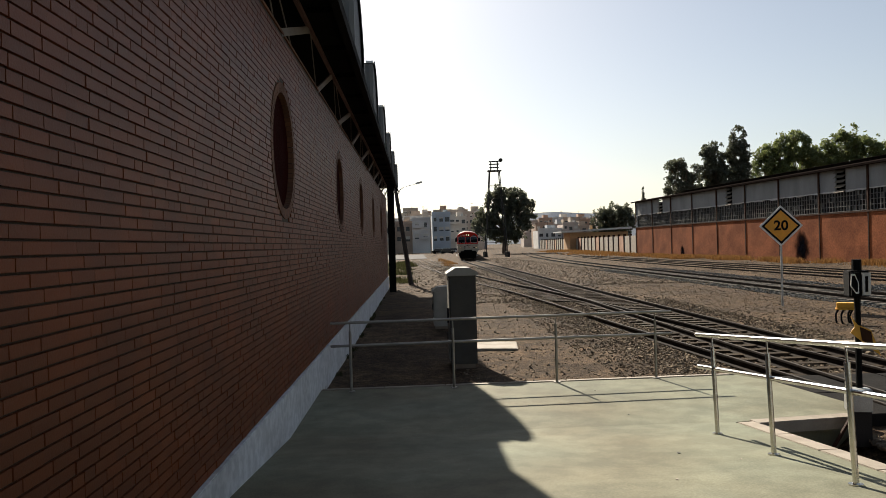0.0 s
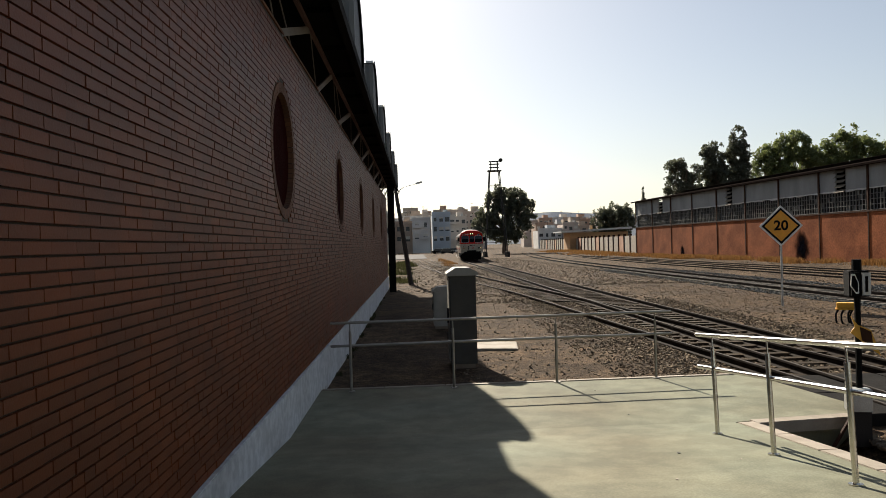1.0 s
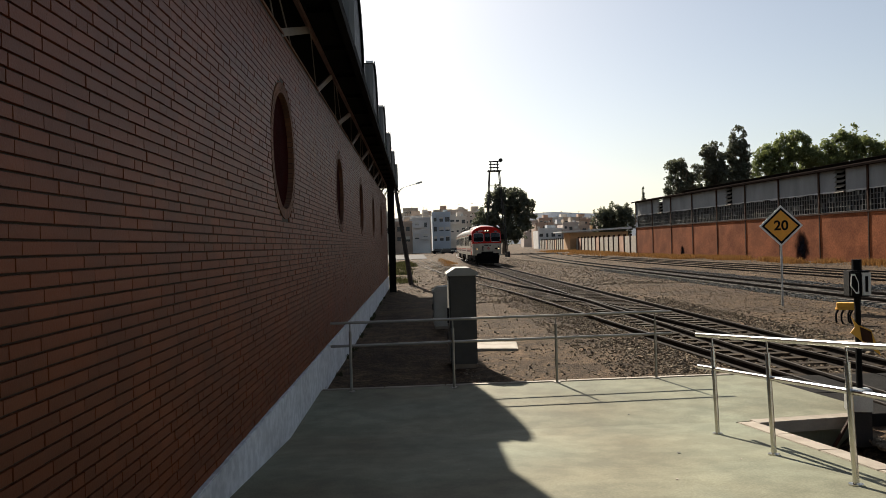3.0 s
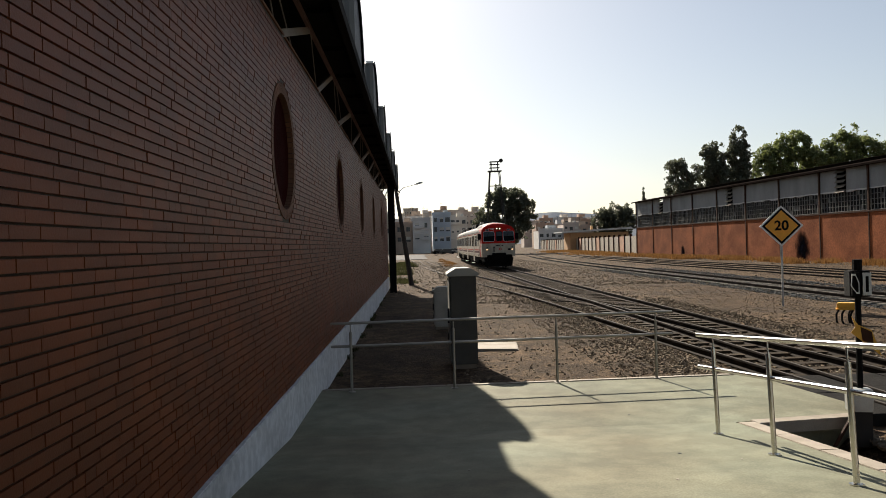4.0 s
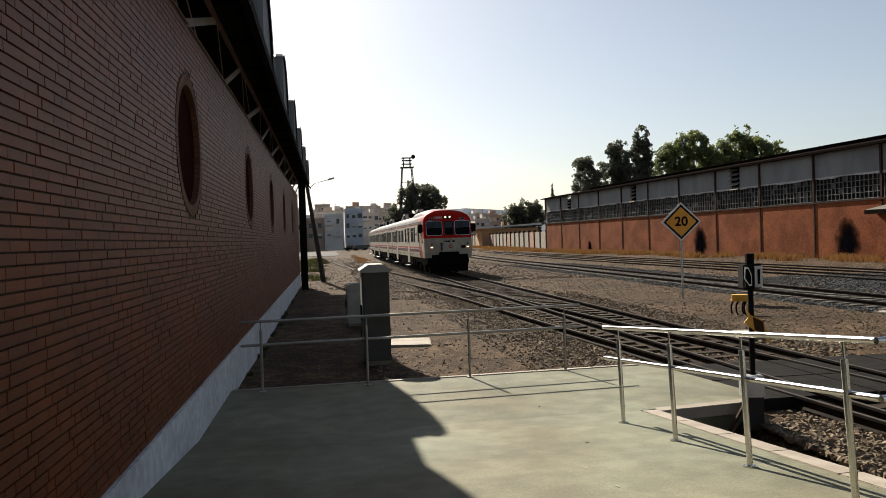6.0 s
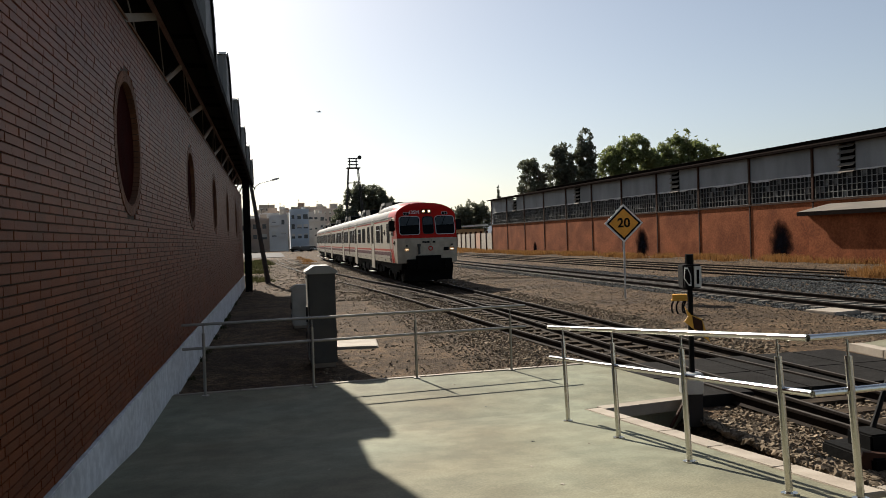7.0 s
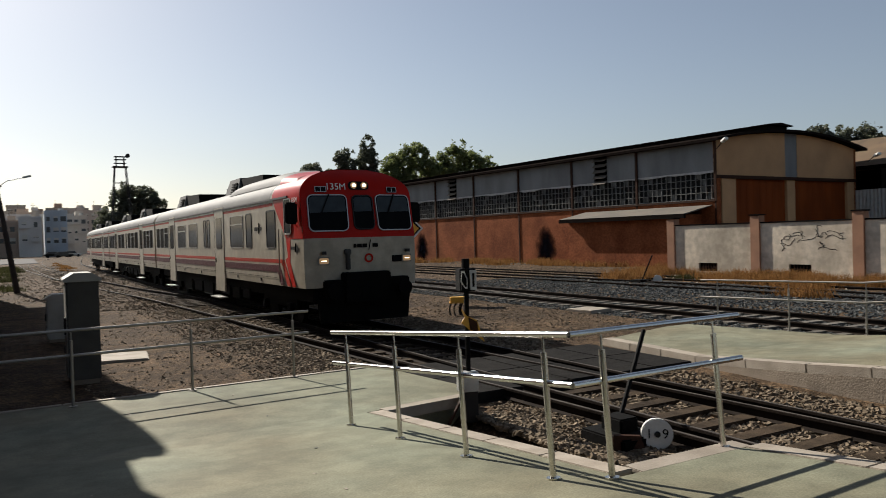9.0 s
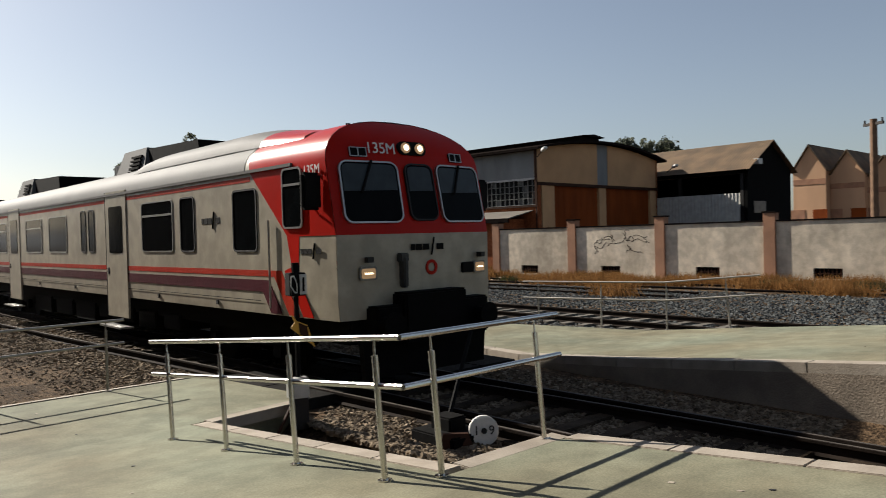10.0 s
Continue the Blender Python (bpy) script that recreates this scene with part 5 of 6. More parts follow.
def build_signal():
    """A dwarf signal post with a black lamp head and a yellow arrow plate."""
    ob = thing("shunting_signal", "black shunting signal post with a yellow arrow plate", "signal", pose(5.15, 8.58, -0.2, 0, 0, -14))
    part("post", Shape().tube((0, 0, 0), (0, 0, 2.0), 0.035), BLACK_PAINT, ob)
    part("base", Shape().box(-0.1, 0.1, -0.1, 0.1, 0, 0.45), STEEL_DARK, ob, bevel=0.01)
    part("brace", Shape().beam((-0.32, -0.1, 0.0), (-0.03, 0, 0.45), 0.03, 0.03), STEEL_BROWN, ob)
    head = part("lamp_head", Shape().box(-0.115, 0.105, -0.11, 0.11, 1.75, 2.05), BLACK_PAINT, ob, "black lamp head", bevel=0.01)
    part("chimney", Shape().tube((0.0, 0, 2.05), (0.0, 0, 2.18), 0.055), BLACK_PAINT, head)
    for x, w in ((-0.06, 0.09), (0.055, 0.09)):
        part("lamp_frame", Shape().box(x - w / 2, x + w / 2, -0.155, -0.13, 1.77, 2.03), GALV if x > 0 else BLACK_PAINT, head)
        part("lamp_window", Shape().box(x - w / 2 + 0.03, x + w / 2 - 0.03, -0.16, -0.153, 1.81, 1.99), SHADE_BLACK, head)
    o = [(-0.12, 1.88), (-0.11, 2.02), (-0.07, 2.02), (-0.03, 1.92), (-0.03, 1.79), (-0.06, 1.79)]
    i = [(u * 0.80 - 0.014, 1.9 + (v - 1.9) * 0.82) for u, v in o]
    part("lamp_outline", ring_plate(o, i, 0.006), WHITE, head, "white outline", at=pose(0, -0.165, 0, 0, 0, 90) @ Matrix.Diagonal((1, -1, 1, 1)))
    flag = Shape().prism([(-0.09, -0.06, 1.52), (-0.02, -0.06, 1.42), (0.12, -0.06, 1.36), (0.22, -0.06, 1.06), (0.03, -0.06, 1.22), (-0.10, -0.06, 1.33), (-0.05, -0.06, 1.40)], (0, 0.012, 0))
    part("arrow_plate", flag, YELLOW, ob, "yellow arrow plate with dark bar")
    part("arrow_bar", Shape().prism([(0.0, -0.066, 1.40), (0.12, -0.066, 1.34), (0.14, -0.066, 1.18), (0.02, -0.066, 1.24)], (0, 0.005, 0)), STEEL_BROWN, ob)
    part("junction_box", Shape().box(-0.16, 0.1, -0.14, 0.04, 0.42, 0.68), GALV, ob, bevel=0.01)


build_signal()


def build_yellow_box():
    ob = thing("trackside_box", "yellow steel box on bent black legs beside the track", "trackside box", pose(11.5, 19.7, -0.14, 0, 0, -28))
    part("lid", Shape().box(-0.22, 0.22, -0.14, 0.14, 0.42, 0.58), YELLOW, ob, "yellow lid", bevel=0.015)
    part("flange", Shape().box(-0.25, 0.25, -0.17, 0.17, 0.395, 0.43), YELLOW, ob)
    for x, y in ((-0.18, -0.1), (-0.05, -0.12), (0.16, -0.1), (0.12, 0.1)):
        s = Shape()
        pts = [(x, y, 0.40), (x - 0.06, y, 0.28), (x - 0.06, y, 0.12), (x, y, -0.05)]
        for a, b in zip(pts[:-1], pts[1:]):
            s.tube(a, b, 0.025, n=8)
        part("leg", s, BLACK_PAINT, ob, "bent black leg")


build_yellow_box()


def build_lever():
    ob = thing("point_lever", "black point lever with a white round counterweight", "point lever", pose(6.08, 6.75, -0.16))
    part("base", Shape().box(-0.35, 0.25, -0.5, 0.25, -0.05, 0.12).box(-0.16, 0.12, -0.25, 0.1, 0.1, 0.28), UNDER, ob, bevel=0.02)
    part("arm", Shape().tube((0.05, 0, 0.2), (0.88, 0.42, 1.16), 0.03, n=8), BLACK_PAINT, ob)
    part("rod", Shape().tube((-0.1, 0.3, 0.06), (0.7, 0.42, 0.06), 0.025), RAIL_SIDE, ob)
    part("rust_plate", Shape().prism([(-0.5, -0.42, -0.05), (-0.05, -0.55, -0.05), (-0.1, -0.5, 0.14), (-0.42, -0.42, 0.18)], (0.04, 0.05, 0)), STEEL_BROWN, ob)
    ob2 = thing("counterweight_disc", "round white point number disc with black figures", "number disc", pose(6.2, 6.22, -0.02, -8, 0, -38))
    part("disc", Shape().tube((0, -0.05, 0), (0, 0.05, 0), 0.175, n=28), WHITE, ob2, bevel=0.01)
    part("hub", Shape().tube((0, -0.07, 0), (0, -0.04, 0), 0.035), STEEL_DARK, ob2)
    lettering("figure", "1", 0.15, BLACK_PAINT, ob2, pose(-0.09, -0.053, 0, 90, 0, 0), 0.003)
    lettering("figure", "9", 0.15, BLACK_PAINT, ob2, pose(0.09, -0.053, 0, 90, 0, 0), 0.003)
    part("foot", Shape().box(-0.08, 0.08, -0.04, 0.06, -0.24, -0.16), UNDER, ob2)


build_lever()
white_slab = thing("cover_slab", "pale flat slab in the ballast beside the track", "slab", pose(9.3, 15.6, -0.1, 0, 0, -20))
part("slab_top", Shape().box(-0.3, 0.3, -0.5, 0.5, -0.05, 0.06), COPING, white_slab, bevel=0.02)
pale = thing("cover_slab", "pale slab lying in blue-grey ballast", "slab", pose(15.2, 18.0, -0.12, 0, 0, 10))
part("slab_top", Shape().box(-0.5, 0.5, -0.5, 0.5, -0.05, 0.06), COPING, pale, bevel=0.02)


def build_far_lever():
    ob = thing("point_lever", "small black point lever with a white weight by the storage tracks", "point lever", pose(25.2, 26.0, -0.12))
    part("arm", Shape().tube((0, 0, 0.1), (0.2, -0.5, 1.3), 0.035, n=8), BLACK_PAINT, ob)
    part("base", Shape().box(-0.4, 0.3, -0.3, 0.3, -0.05, 0.15), UNDER, ob)
    part("weight", Shape().tube((0.5, -0.5, 0.15), (0.55, -0.45, 0.15), 0.2, n=16), WHITE, ob)


build_far_lever()


def build_poles():
    ob = thing("steel_column", "black steel column at the end of the brick hall", "column", pose(-1.18, 38.0, -0.1))
    part("shaft", Shape().box(-0.17, 0.17, -0.12, 0.12, 0, 7.3), BLACK_PAINT, ob, bevel=0.02)
    part("bracket", Shape().beam((0.1, 0, 5.5), (0.45, 0, 5.1), 0.06, 0.06), BLACK_PAINT, ob)
    part("bracket", Shape().box(-0.9, 0, -0.05, 0.05, 5.7, 5.9), BLACK_PAINT, ob)
    lamp = thing("street_lamp", "dark leaning wooden pole with a curved lamp arm", "street lamp", pose(-0.3, 45, -0.1))
    part("pole", Shape().tube((0, 0, 0), (-0.85, 0, 6.15), 0.16, 0.10), WOOD_POLE, lamp)
    arm = Shape()
    pts = [(-0.72, 0, 5.35), (-0.55, 0, 5.72), (-0.3, 0, 5.92), (0.1, 0, 6.02), (0.5, 0, 6.12)]
    for a, b in zip(pts[:-1], pts[1:]):
        arm.tube(a, b, 0.025, n=8)
    part("arm", arm, GALV, lamp)
    part("lamp_head", Shape().beam((0.42, 0, 6.1), (0.82, 0, 6.2), 0.16, 0.1), GALV, lamp, bevel=0.02)
    pole = thing("utility_pole", "weathered wooden pole with a short crossarm behind the yard wall", "pole", pose(42.6, 13.7, -0.2))
    part("shaft", Shape().tube((0, 0, 0), (0, 0, 7.9), 0.2, 0.17), WOOD_PALE, pole)
    part("crossarm", Shape().beam((-0.3, -0.55, 7.65), (0.3, 0.55, 7.65), 0.12, 0.14), WOOD_POLE, pole)
    for t in (-1, 1):
        part("insulator", Shape().tube((0.28 * t, 0.5 * t, 7.7), (0.28 * t, 0.5 * t, 7.9), 0.05), STEEL_DARK, pole)


build_poles()


def build_tower():
    ob = thing("floodlight_tower", "thin steel lattice floodlight tower with a top cage", "tower", pose(14.6, 135, -0.1))
    feet = [(-2.0, -1.5), (2.0, -1.5), (2.0, 1.5), (-2.0, 1.5)]
    tops = [(-0.85, -0.8), (0.85, -0.8), (0.85, 0.8), (-0.85, 0.8)]
    for f, t in zip(feet, tops):
        part("leg", Shape().beam((*f, 0), (*t, 15.4), 0.12, 0.12), STEEL_DARK, ob)
    for k in range(1, 6):
        u = k / 6
        ring = [(f[0] + (t[0] - f[0]) * u, f[1] + (t[1] - f[1]) * u, 15.4 * u) for f, t in zip(feet, tops)]
        s = Shape()
        for a, b in zip(ring, ring[1:] + ring[:1]):
            s.beam(a, b, 0.05, 0.05)
        part("brace", s, STEEL_DARK, ob)
    part("deck", Shape().box(-1.2, 1.2, -1.0, 1.0, 15.4, 15.55), STEEL_DARK, ob)
    cage = Shape()
    for x, y in ((-0.6, -0.5), (0.6, -0.5), (0.6, 0.5), (-0.6, 0.5)):
        cage.beam((x, y, 15.5), (x, y, 17.2), 0.1, 0.1)
    for z in (16.1, 16.7, 17.2):
        cage.box(-0.9, 0.9, -0.55, -0.45, z - 0.05, z + 0.05), cage.box(-0.9, 0.9, 0.45, 0.55, z - 0.05, z + 0.05)
    part("cage", cage, STEEL_DARK, ob)
    part("floodlight", Shape().tube((1.2, -0.3, 17.4), (1.2, 0.3, 17.4), 0.35), STEEL_DARK, ob)
    for f in feet:
        part("footing", Shape().box(f[0] - 0.25, f[0] + 0.25, f[1] - 0.25, f[1] + 0.25, -0.3, 0.9), STEEL_DARK, ob)


build_tower()


# ---- trees, grass ----
def leaves(clumps, count, size, seed, droop=0.0, gaps=0.0, grain=0.55):
    """A crown of small bent leaf tufts inside a few big lobes, with gaps where a slow noise is low and a ragged skin."""
    rng = np.random.default_rng(seed)
    c = np.array([k[:3] for k in clumps], float)
    r = np.array([k[3:6] for k in clumps], float)
    share = r.prod(1) ** 0.8
    places = []
    while len(places) < count:
        k = rng.choice(len(clumps), p=share / share.sum())
        d = rng.normal(size=3)
        d /= np.linalg.norm(d)
        q = rng.random() ** 0.42
        p = c[k] + d * r[k] * q
        low = noise.noise((p[0] * grain, p[1] * grain, p[2] * grain + seed)) + 0.5 * noise.noise((p[0] * 2.2 * grain, p[1] * 2.2 * grain, p[2] * 2.2 * grain - seed))
        if low > gaps + 0.55 * max(0.0, q - 0.72) / 0.28 - 0.12:
            places.append(p)
    p = np.array(places)
    u = rng.normal(size=(count, 3))
    u[:, 2] -= droop
    u /= np.linalg.norm(u, axis=1)[:, None]
    w = np.cross(u, rng.normal(size=(count, 3)))
    w /= np.linalg.norm(w, axis=1)[:, None]
    s = size * rng.uniform(0.6, 1.5, (count, 1))
    v = np.stack([p - u * s, p + w * s * 0.5, p + u * s, p - w * s * 0.5], 1)
    f = np.arange(count * 4).reshape(-1, 4)
    return v.reshape(-1, 3), f


def build_tree(label, at, clumps, count, size, mat, seed, droop=0.0, trunk=0.35, gaps=0.0):
    ob = thing("tree", label, "tree", pose(*at))
    top = max(k[2] for k in clumps)
    t = Shape().tube((0, 0, -0.3), (0.1, 0, top * 0.45), trunk, trunk * 0.6, n=9)
    part("trunk", t, BARK, ob, smooth=True)
    rng = random.Random(seed)
    for k in clumps:
        a = Vector((0.1, 0, top * 0.4))
        for _ in range(3):
            tip = Vector((k[0] + rng.uniform(-0.6, 0.6) * k[3], k[1] + rng.uniform(-0.5, 0.5) * k[4], k[2] + rng.uniform(0.0, 0.6) * k[5]))
            part("limb", Shape().tube(a, tip, trunk * 0.4, trunk * 0.08, n=6), BARK, ob)
    v, f = leaves(clumps, count, size, seed, droop, gaps)
    me = bpy.data.meshes.new("crown")
    me.from_pydata(v.tolist(), [], f.tolist())
    me.materials.append(mat)
    part("crown", me, mat, ob)
    return ob


build_tree("big dark round-crowned tree behind the floodlight tower", (20.5, 172, -0.1), [(-3.6, 0, 7.4, 4.2, 3.6, 4.6), (-1.0, 0, 11.6, 4.2, 3.6, 4.6), (2.6, 0, 12.2, 3.6, 3.4, 4.0), (5.0, 0.3, 9.6, 3.2, 3.0, 3.8), (1.2, 0, 6.0, 5.4, 3.6, 4.4), (5.6, 0, 6.2, 1.9, 2.0, 2.2)], 26000, 0.26, LEAF_DARK, 41, trunk=0.6, gaps=0.07)
build_tree("drooping eucalyptus behind the depot shed", (55, 150, -0.1), [(-1.6, 0, 16.4, 3.2, 2.6, 2.6), (1.6, 0, 14.4, 3.0, 2.4, 3.4), (-3.4, 0, 13.2, 1.8, 1.6, 4.0), (-0.4, 0, 12.4, 3.4, 2.4, 2.8), (4.0, 0, 13.6, 1.6, 1.6, 3.2)], 8000, 0.22, LEAF_DARK, 42, 1.4, gaps=0.12)
build_tree("tall dark eucalyptus with a split top behind the shed", (63.2, 150, -0.1), [(-2.3, 0, 16.4, 3.3, 2.4, 6.0), (2.8, 0, 17.4, 2.8, 2.2, 7.8), (0, 0, 13.4, 5.2, 3.0, 5.0)], 24000, 0.26, LEAF_DARK, 43, 0.6, gaps=-0.02)
build_tree("broad green plane tree behind the depot shed", (75.6, 150, -0.1), [(-4.2, 0, 16.6, 3.6, 3.2, 4.4), (-1.0, 0, 18.6, 3.8, 3.4, 5.0), (2.6, 0, 19.6, 3.4, 3.2, 5.2), (5.6, 0, 17.4, 3.2, 3.2, 4.6), (0.6, 0, 13.6, 6.2, 3.4, 4.0)], 22000, 0.25, LEAF, 44, gaps=0.11)
build_tree("broad green plane tree behind the depot shed", (90, 150, -0.1), [(-4.6, 0, 18.0, 3.2, 3.2, 5.0), (-1.2, 0, 20.6, 3.4, 3.2, 4.6), (2.6, 0, 19.4, 3.6, 3.4, 4.6), (6.6, 0, 17.0, 3.6, 3.2, 4.8), (0.5, 0, 14.6, 7.4, 3.6, 4.4)], 25000, 0.25, LEAF, 45, gaps=0.11)
build_tree("dark bushy tree beside a low hut", (58.0, 218, -0.1), [(-3.2, 0, 8.0, 3.6, 3.2, 4.6), (0.4, 0, 9.4, 3.6, 3.2, 4.6), (4.0, 0, 8.6, 3.6, 3.2, 5.0), (0, 0, 5.0, 6.8, 3.0, 3.6)], 18000, 0.26, LEAF_DARK, 46)
build_tree("slim dark conifer beside the depot", (60.6, 196, -0.1), [(0, 0, 15 - 2.2 * k, 0.4 + 0.3 * k, 0.4 + 0.3 * k, 1.5) for k in range(6)], 3600, 0.26, LEAF_DARK, 47, gaps=-0.2)
for k, (x, y, h) in enumerate(((105.4, 75.0, 16.2), (107.2, 72.0, 18.0), (109.0, 69.2, 17.4), (111.0, 66.4, 17.6), (112.2, 64.4, 15.4))):
    build_tree("dark tree showing over the depot roof", (x, y, -0.1), [(0, 0, h - 3.2, 2.9, 2.6, 3.6), (0.8, 0, h - 5, 2.6, 2.4, 3.0)], 7000, 0.22, LEAF_DARK, 50 + k, gaps=-0.05)


def tufts(name, label, spots, h, mat, seed):
    """Dry or green blades, joined into one mesh."""
    rng = np.random.default_rng(seed)
    n = len(spots)
    p = np.array(spots)
    a = rng.uniform(0, 6.283, n)
    w = rng.uniform(0.006, 0.016, n) * (1 + p[:, 1] / 30)
    hh = rng.uniform(0.3, 1.0, n) * h
    lean = rng.normal(0, 0.3, (n, 2)) * hh[:, None]
    side = np.stack([np.cos(a) * w, np.sin(a) * w, 0 * a], 1)
    tip = p + np.concatenate([lean, hh[:, None]], 1)
    v = np.stack([p - side, p + side, tip], 1).reshape(-1, 3)
    me = bpy.data.meshes.new(name)
    me.from_pydata(v.tolist(), [], np.arange(3 * n).reshape(-1, 3).tolist())
    me.materials.append(mat)
    return tagged(new(name, me), label, "grass", "", "stuff")


def patch(n, line, width, y0, y1, seed, clump=0.9, per=90):
    rng = np.random.default_rng(seed)
    m = max(1, n // per)
    cy = rng.uniform(y0, y1, m)
    cx = np.array([line(y) for y in cy]) - np.abs(rng.normal(0, width, m))
    k = rng.integers(0, m, n)
    x, y = cx[k] + rng.normal(0, clump * 0.6, n), cy[k] + rng.normal(0, clump, n)
    return [(a, b, relief(a, b) - 0.02) for a, b in zip(x, y)]


tufts("dry_grass", "dry orange grass along the yard wall", patch(9000, lambda y: wall_line(y) - 0.2, 0.6, -4, 31, 1, 0.3, 240) + patch(26000, lambda y: wall_line(y) - 1.2, 2.4, -4, 31, 21, 0.5, 420), 0.58, GRASS, 2)
tufts("dry_grass", "dry orange grass along the depot shed", patch(17000, lambda y: 36.8 - 0.06 * (y - 50), 1.5, 32, 112, 3, 0.7, 240) + patch(7000, lambda y: 35.5 + 0.05 * (y - 120), 3.0, 112, 190, 4, 1.5), 0.58, GRASS, 5)
tufts("dry_grass", "dry straw grass between the tracks", patch(900, lambda y: 4.6, 0.6, 78, 120, 6, 0.5), 0.3, GRASS, 7)
tufts("weeds", "green weeds beside the yard wall and siding", patch(3600, lambda y: wall_line(y) - 0.8, 1.6, 2, 26, 8, 0.35, 300) + patch(5200, lambda y: -0.6, 1.6, 46, 100, 9, 0.6, 160), 0.45, WEED, 10)
tufts("weeds", "small dry weeds at the foot of the brick hall", patch(500, lambda y: WALL_X + 0.1, 0.02, 10.8, 36, 33, 0.07, 24), 0.14, WEED, 12)


rubble = np.random.default_rng(31)
stones("rubble", "pale broken rubble along the foot of the yard wall", [(wall_line(y) - 0.3 - abs(g), y, relief(wall_line(y) - 0.3 - abs(g), y) + 0.02) for y, g in zip(rubble.uniform(-4, 31, 260), rubble.normal(0, 1.6, 260))], 0.03, 0.11, PLASTER)


# ---- the town and the yard's far buildings ----
TOWN = {}


def town_material(c):
    if c not in TOWN:
        TOWN[c] = material("town_render", c, 0.9, vary=0.2, scale=0.2, fine=3, bump=0.1)
    return TOWN[c]


TOWN_GLASS = material("town_window_glass", (0.05, 0.055, 0.06), 0.25, vary=0.3)


def build_house(x0, x1, y, h, color, floors, cols, balcony=False, setback=0.0, seed=0):
    """A flat-roofed town block with uneven windows, balconies, blinds, a parapet and rooms on its roof."""
    rng = random.Random(seed)
    ob = thing("apartment_building", "flat-roofed rendered town block with rows of windows, seen against the light", "building", pose((x0 + x1) / 2, y, -0.2))
    w, m = (x1 - x0) / 2, town_material(color)
    part("wall", Shape().box(-w, w, 0, 12, 0, h), m, ob)
    part("parapet", Shape().box(-w - 0.12, w + 0.12, -0.12, 0.2, h - 0.1, h + rng.uniform(0.5, 1.0)), m, ob)
    if setback:
        u = rng.uniform(-0.5, 0.2) * w
        part("roof_room", Shape().box(u, u + w * 0.7, 3, 8, h, h + setback), town_material(rng.choice(TOWN_COLORS)), ob)
        part("aerial", Shape().box(u + 0.4, u + 0.47, 4, 4.07, h + setback, h + setback + 1.8).box(u - 0.2, u + 1.0, 4, 4.05, h + setback + 1.4, h + setback + 1.46), STEEL_DARK, ob)
    if rng.random() < 0.5:
        part("water_tank", Shape().tube((w * 0.5, 2, h), (w * 0.5, 2, h + 1.5), 0.7, n=12), town_material((0.5, 0.5, 0.48)), ob)
    step = h / floors
    ground = 1 if floors > 2 else 0
    for i in range(ground, floors):
        for j in range(cols):
            x, z = -w + 2 * w * (j + 0.5) / cols, step * (i + 0.5)
            ww, hh = rng.uniform(0.4, 0.75), rng.uniform(0.55, 0.8)
            win = part("window", Shape().box(x - ww, x + ww, -0.03, 0.06, z - hh, z + hh), TOWN_GLASS, ob)
            if rng.random() < 0.5:
                part("blind", Shape().box(x - ww, x + ww, -0.07, -0.03, z + hh * rng.uniform(-0.6, 0.6), z + hh), town_material((0.6, 0.57, 0.5)), win)
            if balcony and (j + i) % 2 == 0:
                part("balcony", Shape().box(x - 1.2, x + 1.2, -1.0, 0, z - 1.0, z - 0.85).box(x - 1.2, x + 1.2, -1.0, -0.9, z - 0.85, z - 0.1), m, ob)


TOWN_COLORS = ((0.46, 0.35, 0.27), (0.58, 0.53, 0.47), (0.40, 0.28, 0.21), (0.62, 0.60, 0.57), (0.42, 0.37, 0.31), (0.50, 0.42, 0.36), (0.36, 0.39, 0.42))


def build_town():
    rng = random.Random(19)
    # (distance, from, to, lowest and highest roof), each row nearer the camera lower than the one behind
    for y, x0, x1, lo, hi in ((228, -30, 0.5, 7, 12), (262, -4, 12, 8, 13), (300, -9, 17, 11, 16), (345, -8, 29, 14, 19), (400, -6, 36, 17, 22),
                              (285, 47, 63, 6, 9.5), (330, 53, 82, 9, 13), (395, 58, 112, 12, 17)):
        x = x0
        while x < x1:
            wide = rng.uniform(5.0, 10.0)
            h = rng.uniform(lo, hi)
            build_house(x, x + wide - 0.1, y + rng.uniform(-6, 6), h, rng.choice(TOWN_COLORS), max(2, round(h / 3.1)), max(2, round(wide / 2.3)), rng.random() < 0.5, rng.choice((0, 2.2, 2.8)), rng.randint(0, 9999))
            x += wide
    build_house(5.6, 11.4, 240, 12.2, (0.44, 0.50, 0.56), 4, 3, False, 0, 77)


build_town()


def build_hut():
    ob = thing("low_hut", "low ochre hut with an overhanging flat pale roof", "hut", pose(47.5, 190, -0.1))
    part("wall", Shape().box(-8, 7, 0, 8, 0, 4.6), OCHRE, ob)
    part("roof", Shape().prism([(-10.5, -1.5, 4.7), (7.6, -1.5, 5.3), (7.6, -1.5, 5.75), (-10.5, -1.5, 5.0)], (0, 11, 0)), WHITE, ob, "pale flat roof")
    for x in (-5, 0, 5):
        part("window", Shape().box(x - 0.8, x + 0.8, -0.04, 0.02, 1.5, 3.0), TOWN_GLASS, ob)
    part("chimney", Shape().box(-2.0, -1.4, 3, 3.6, 5.2, 6.4), OCHRE, ob)


build_hut()


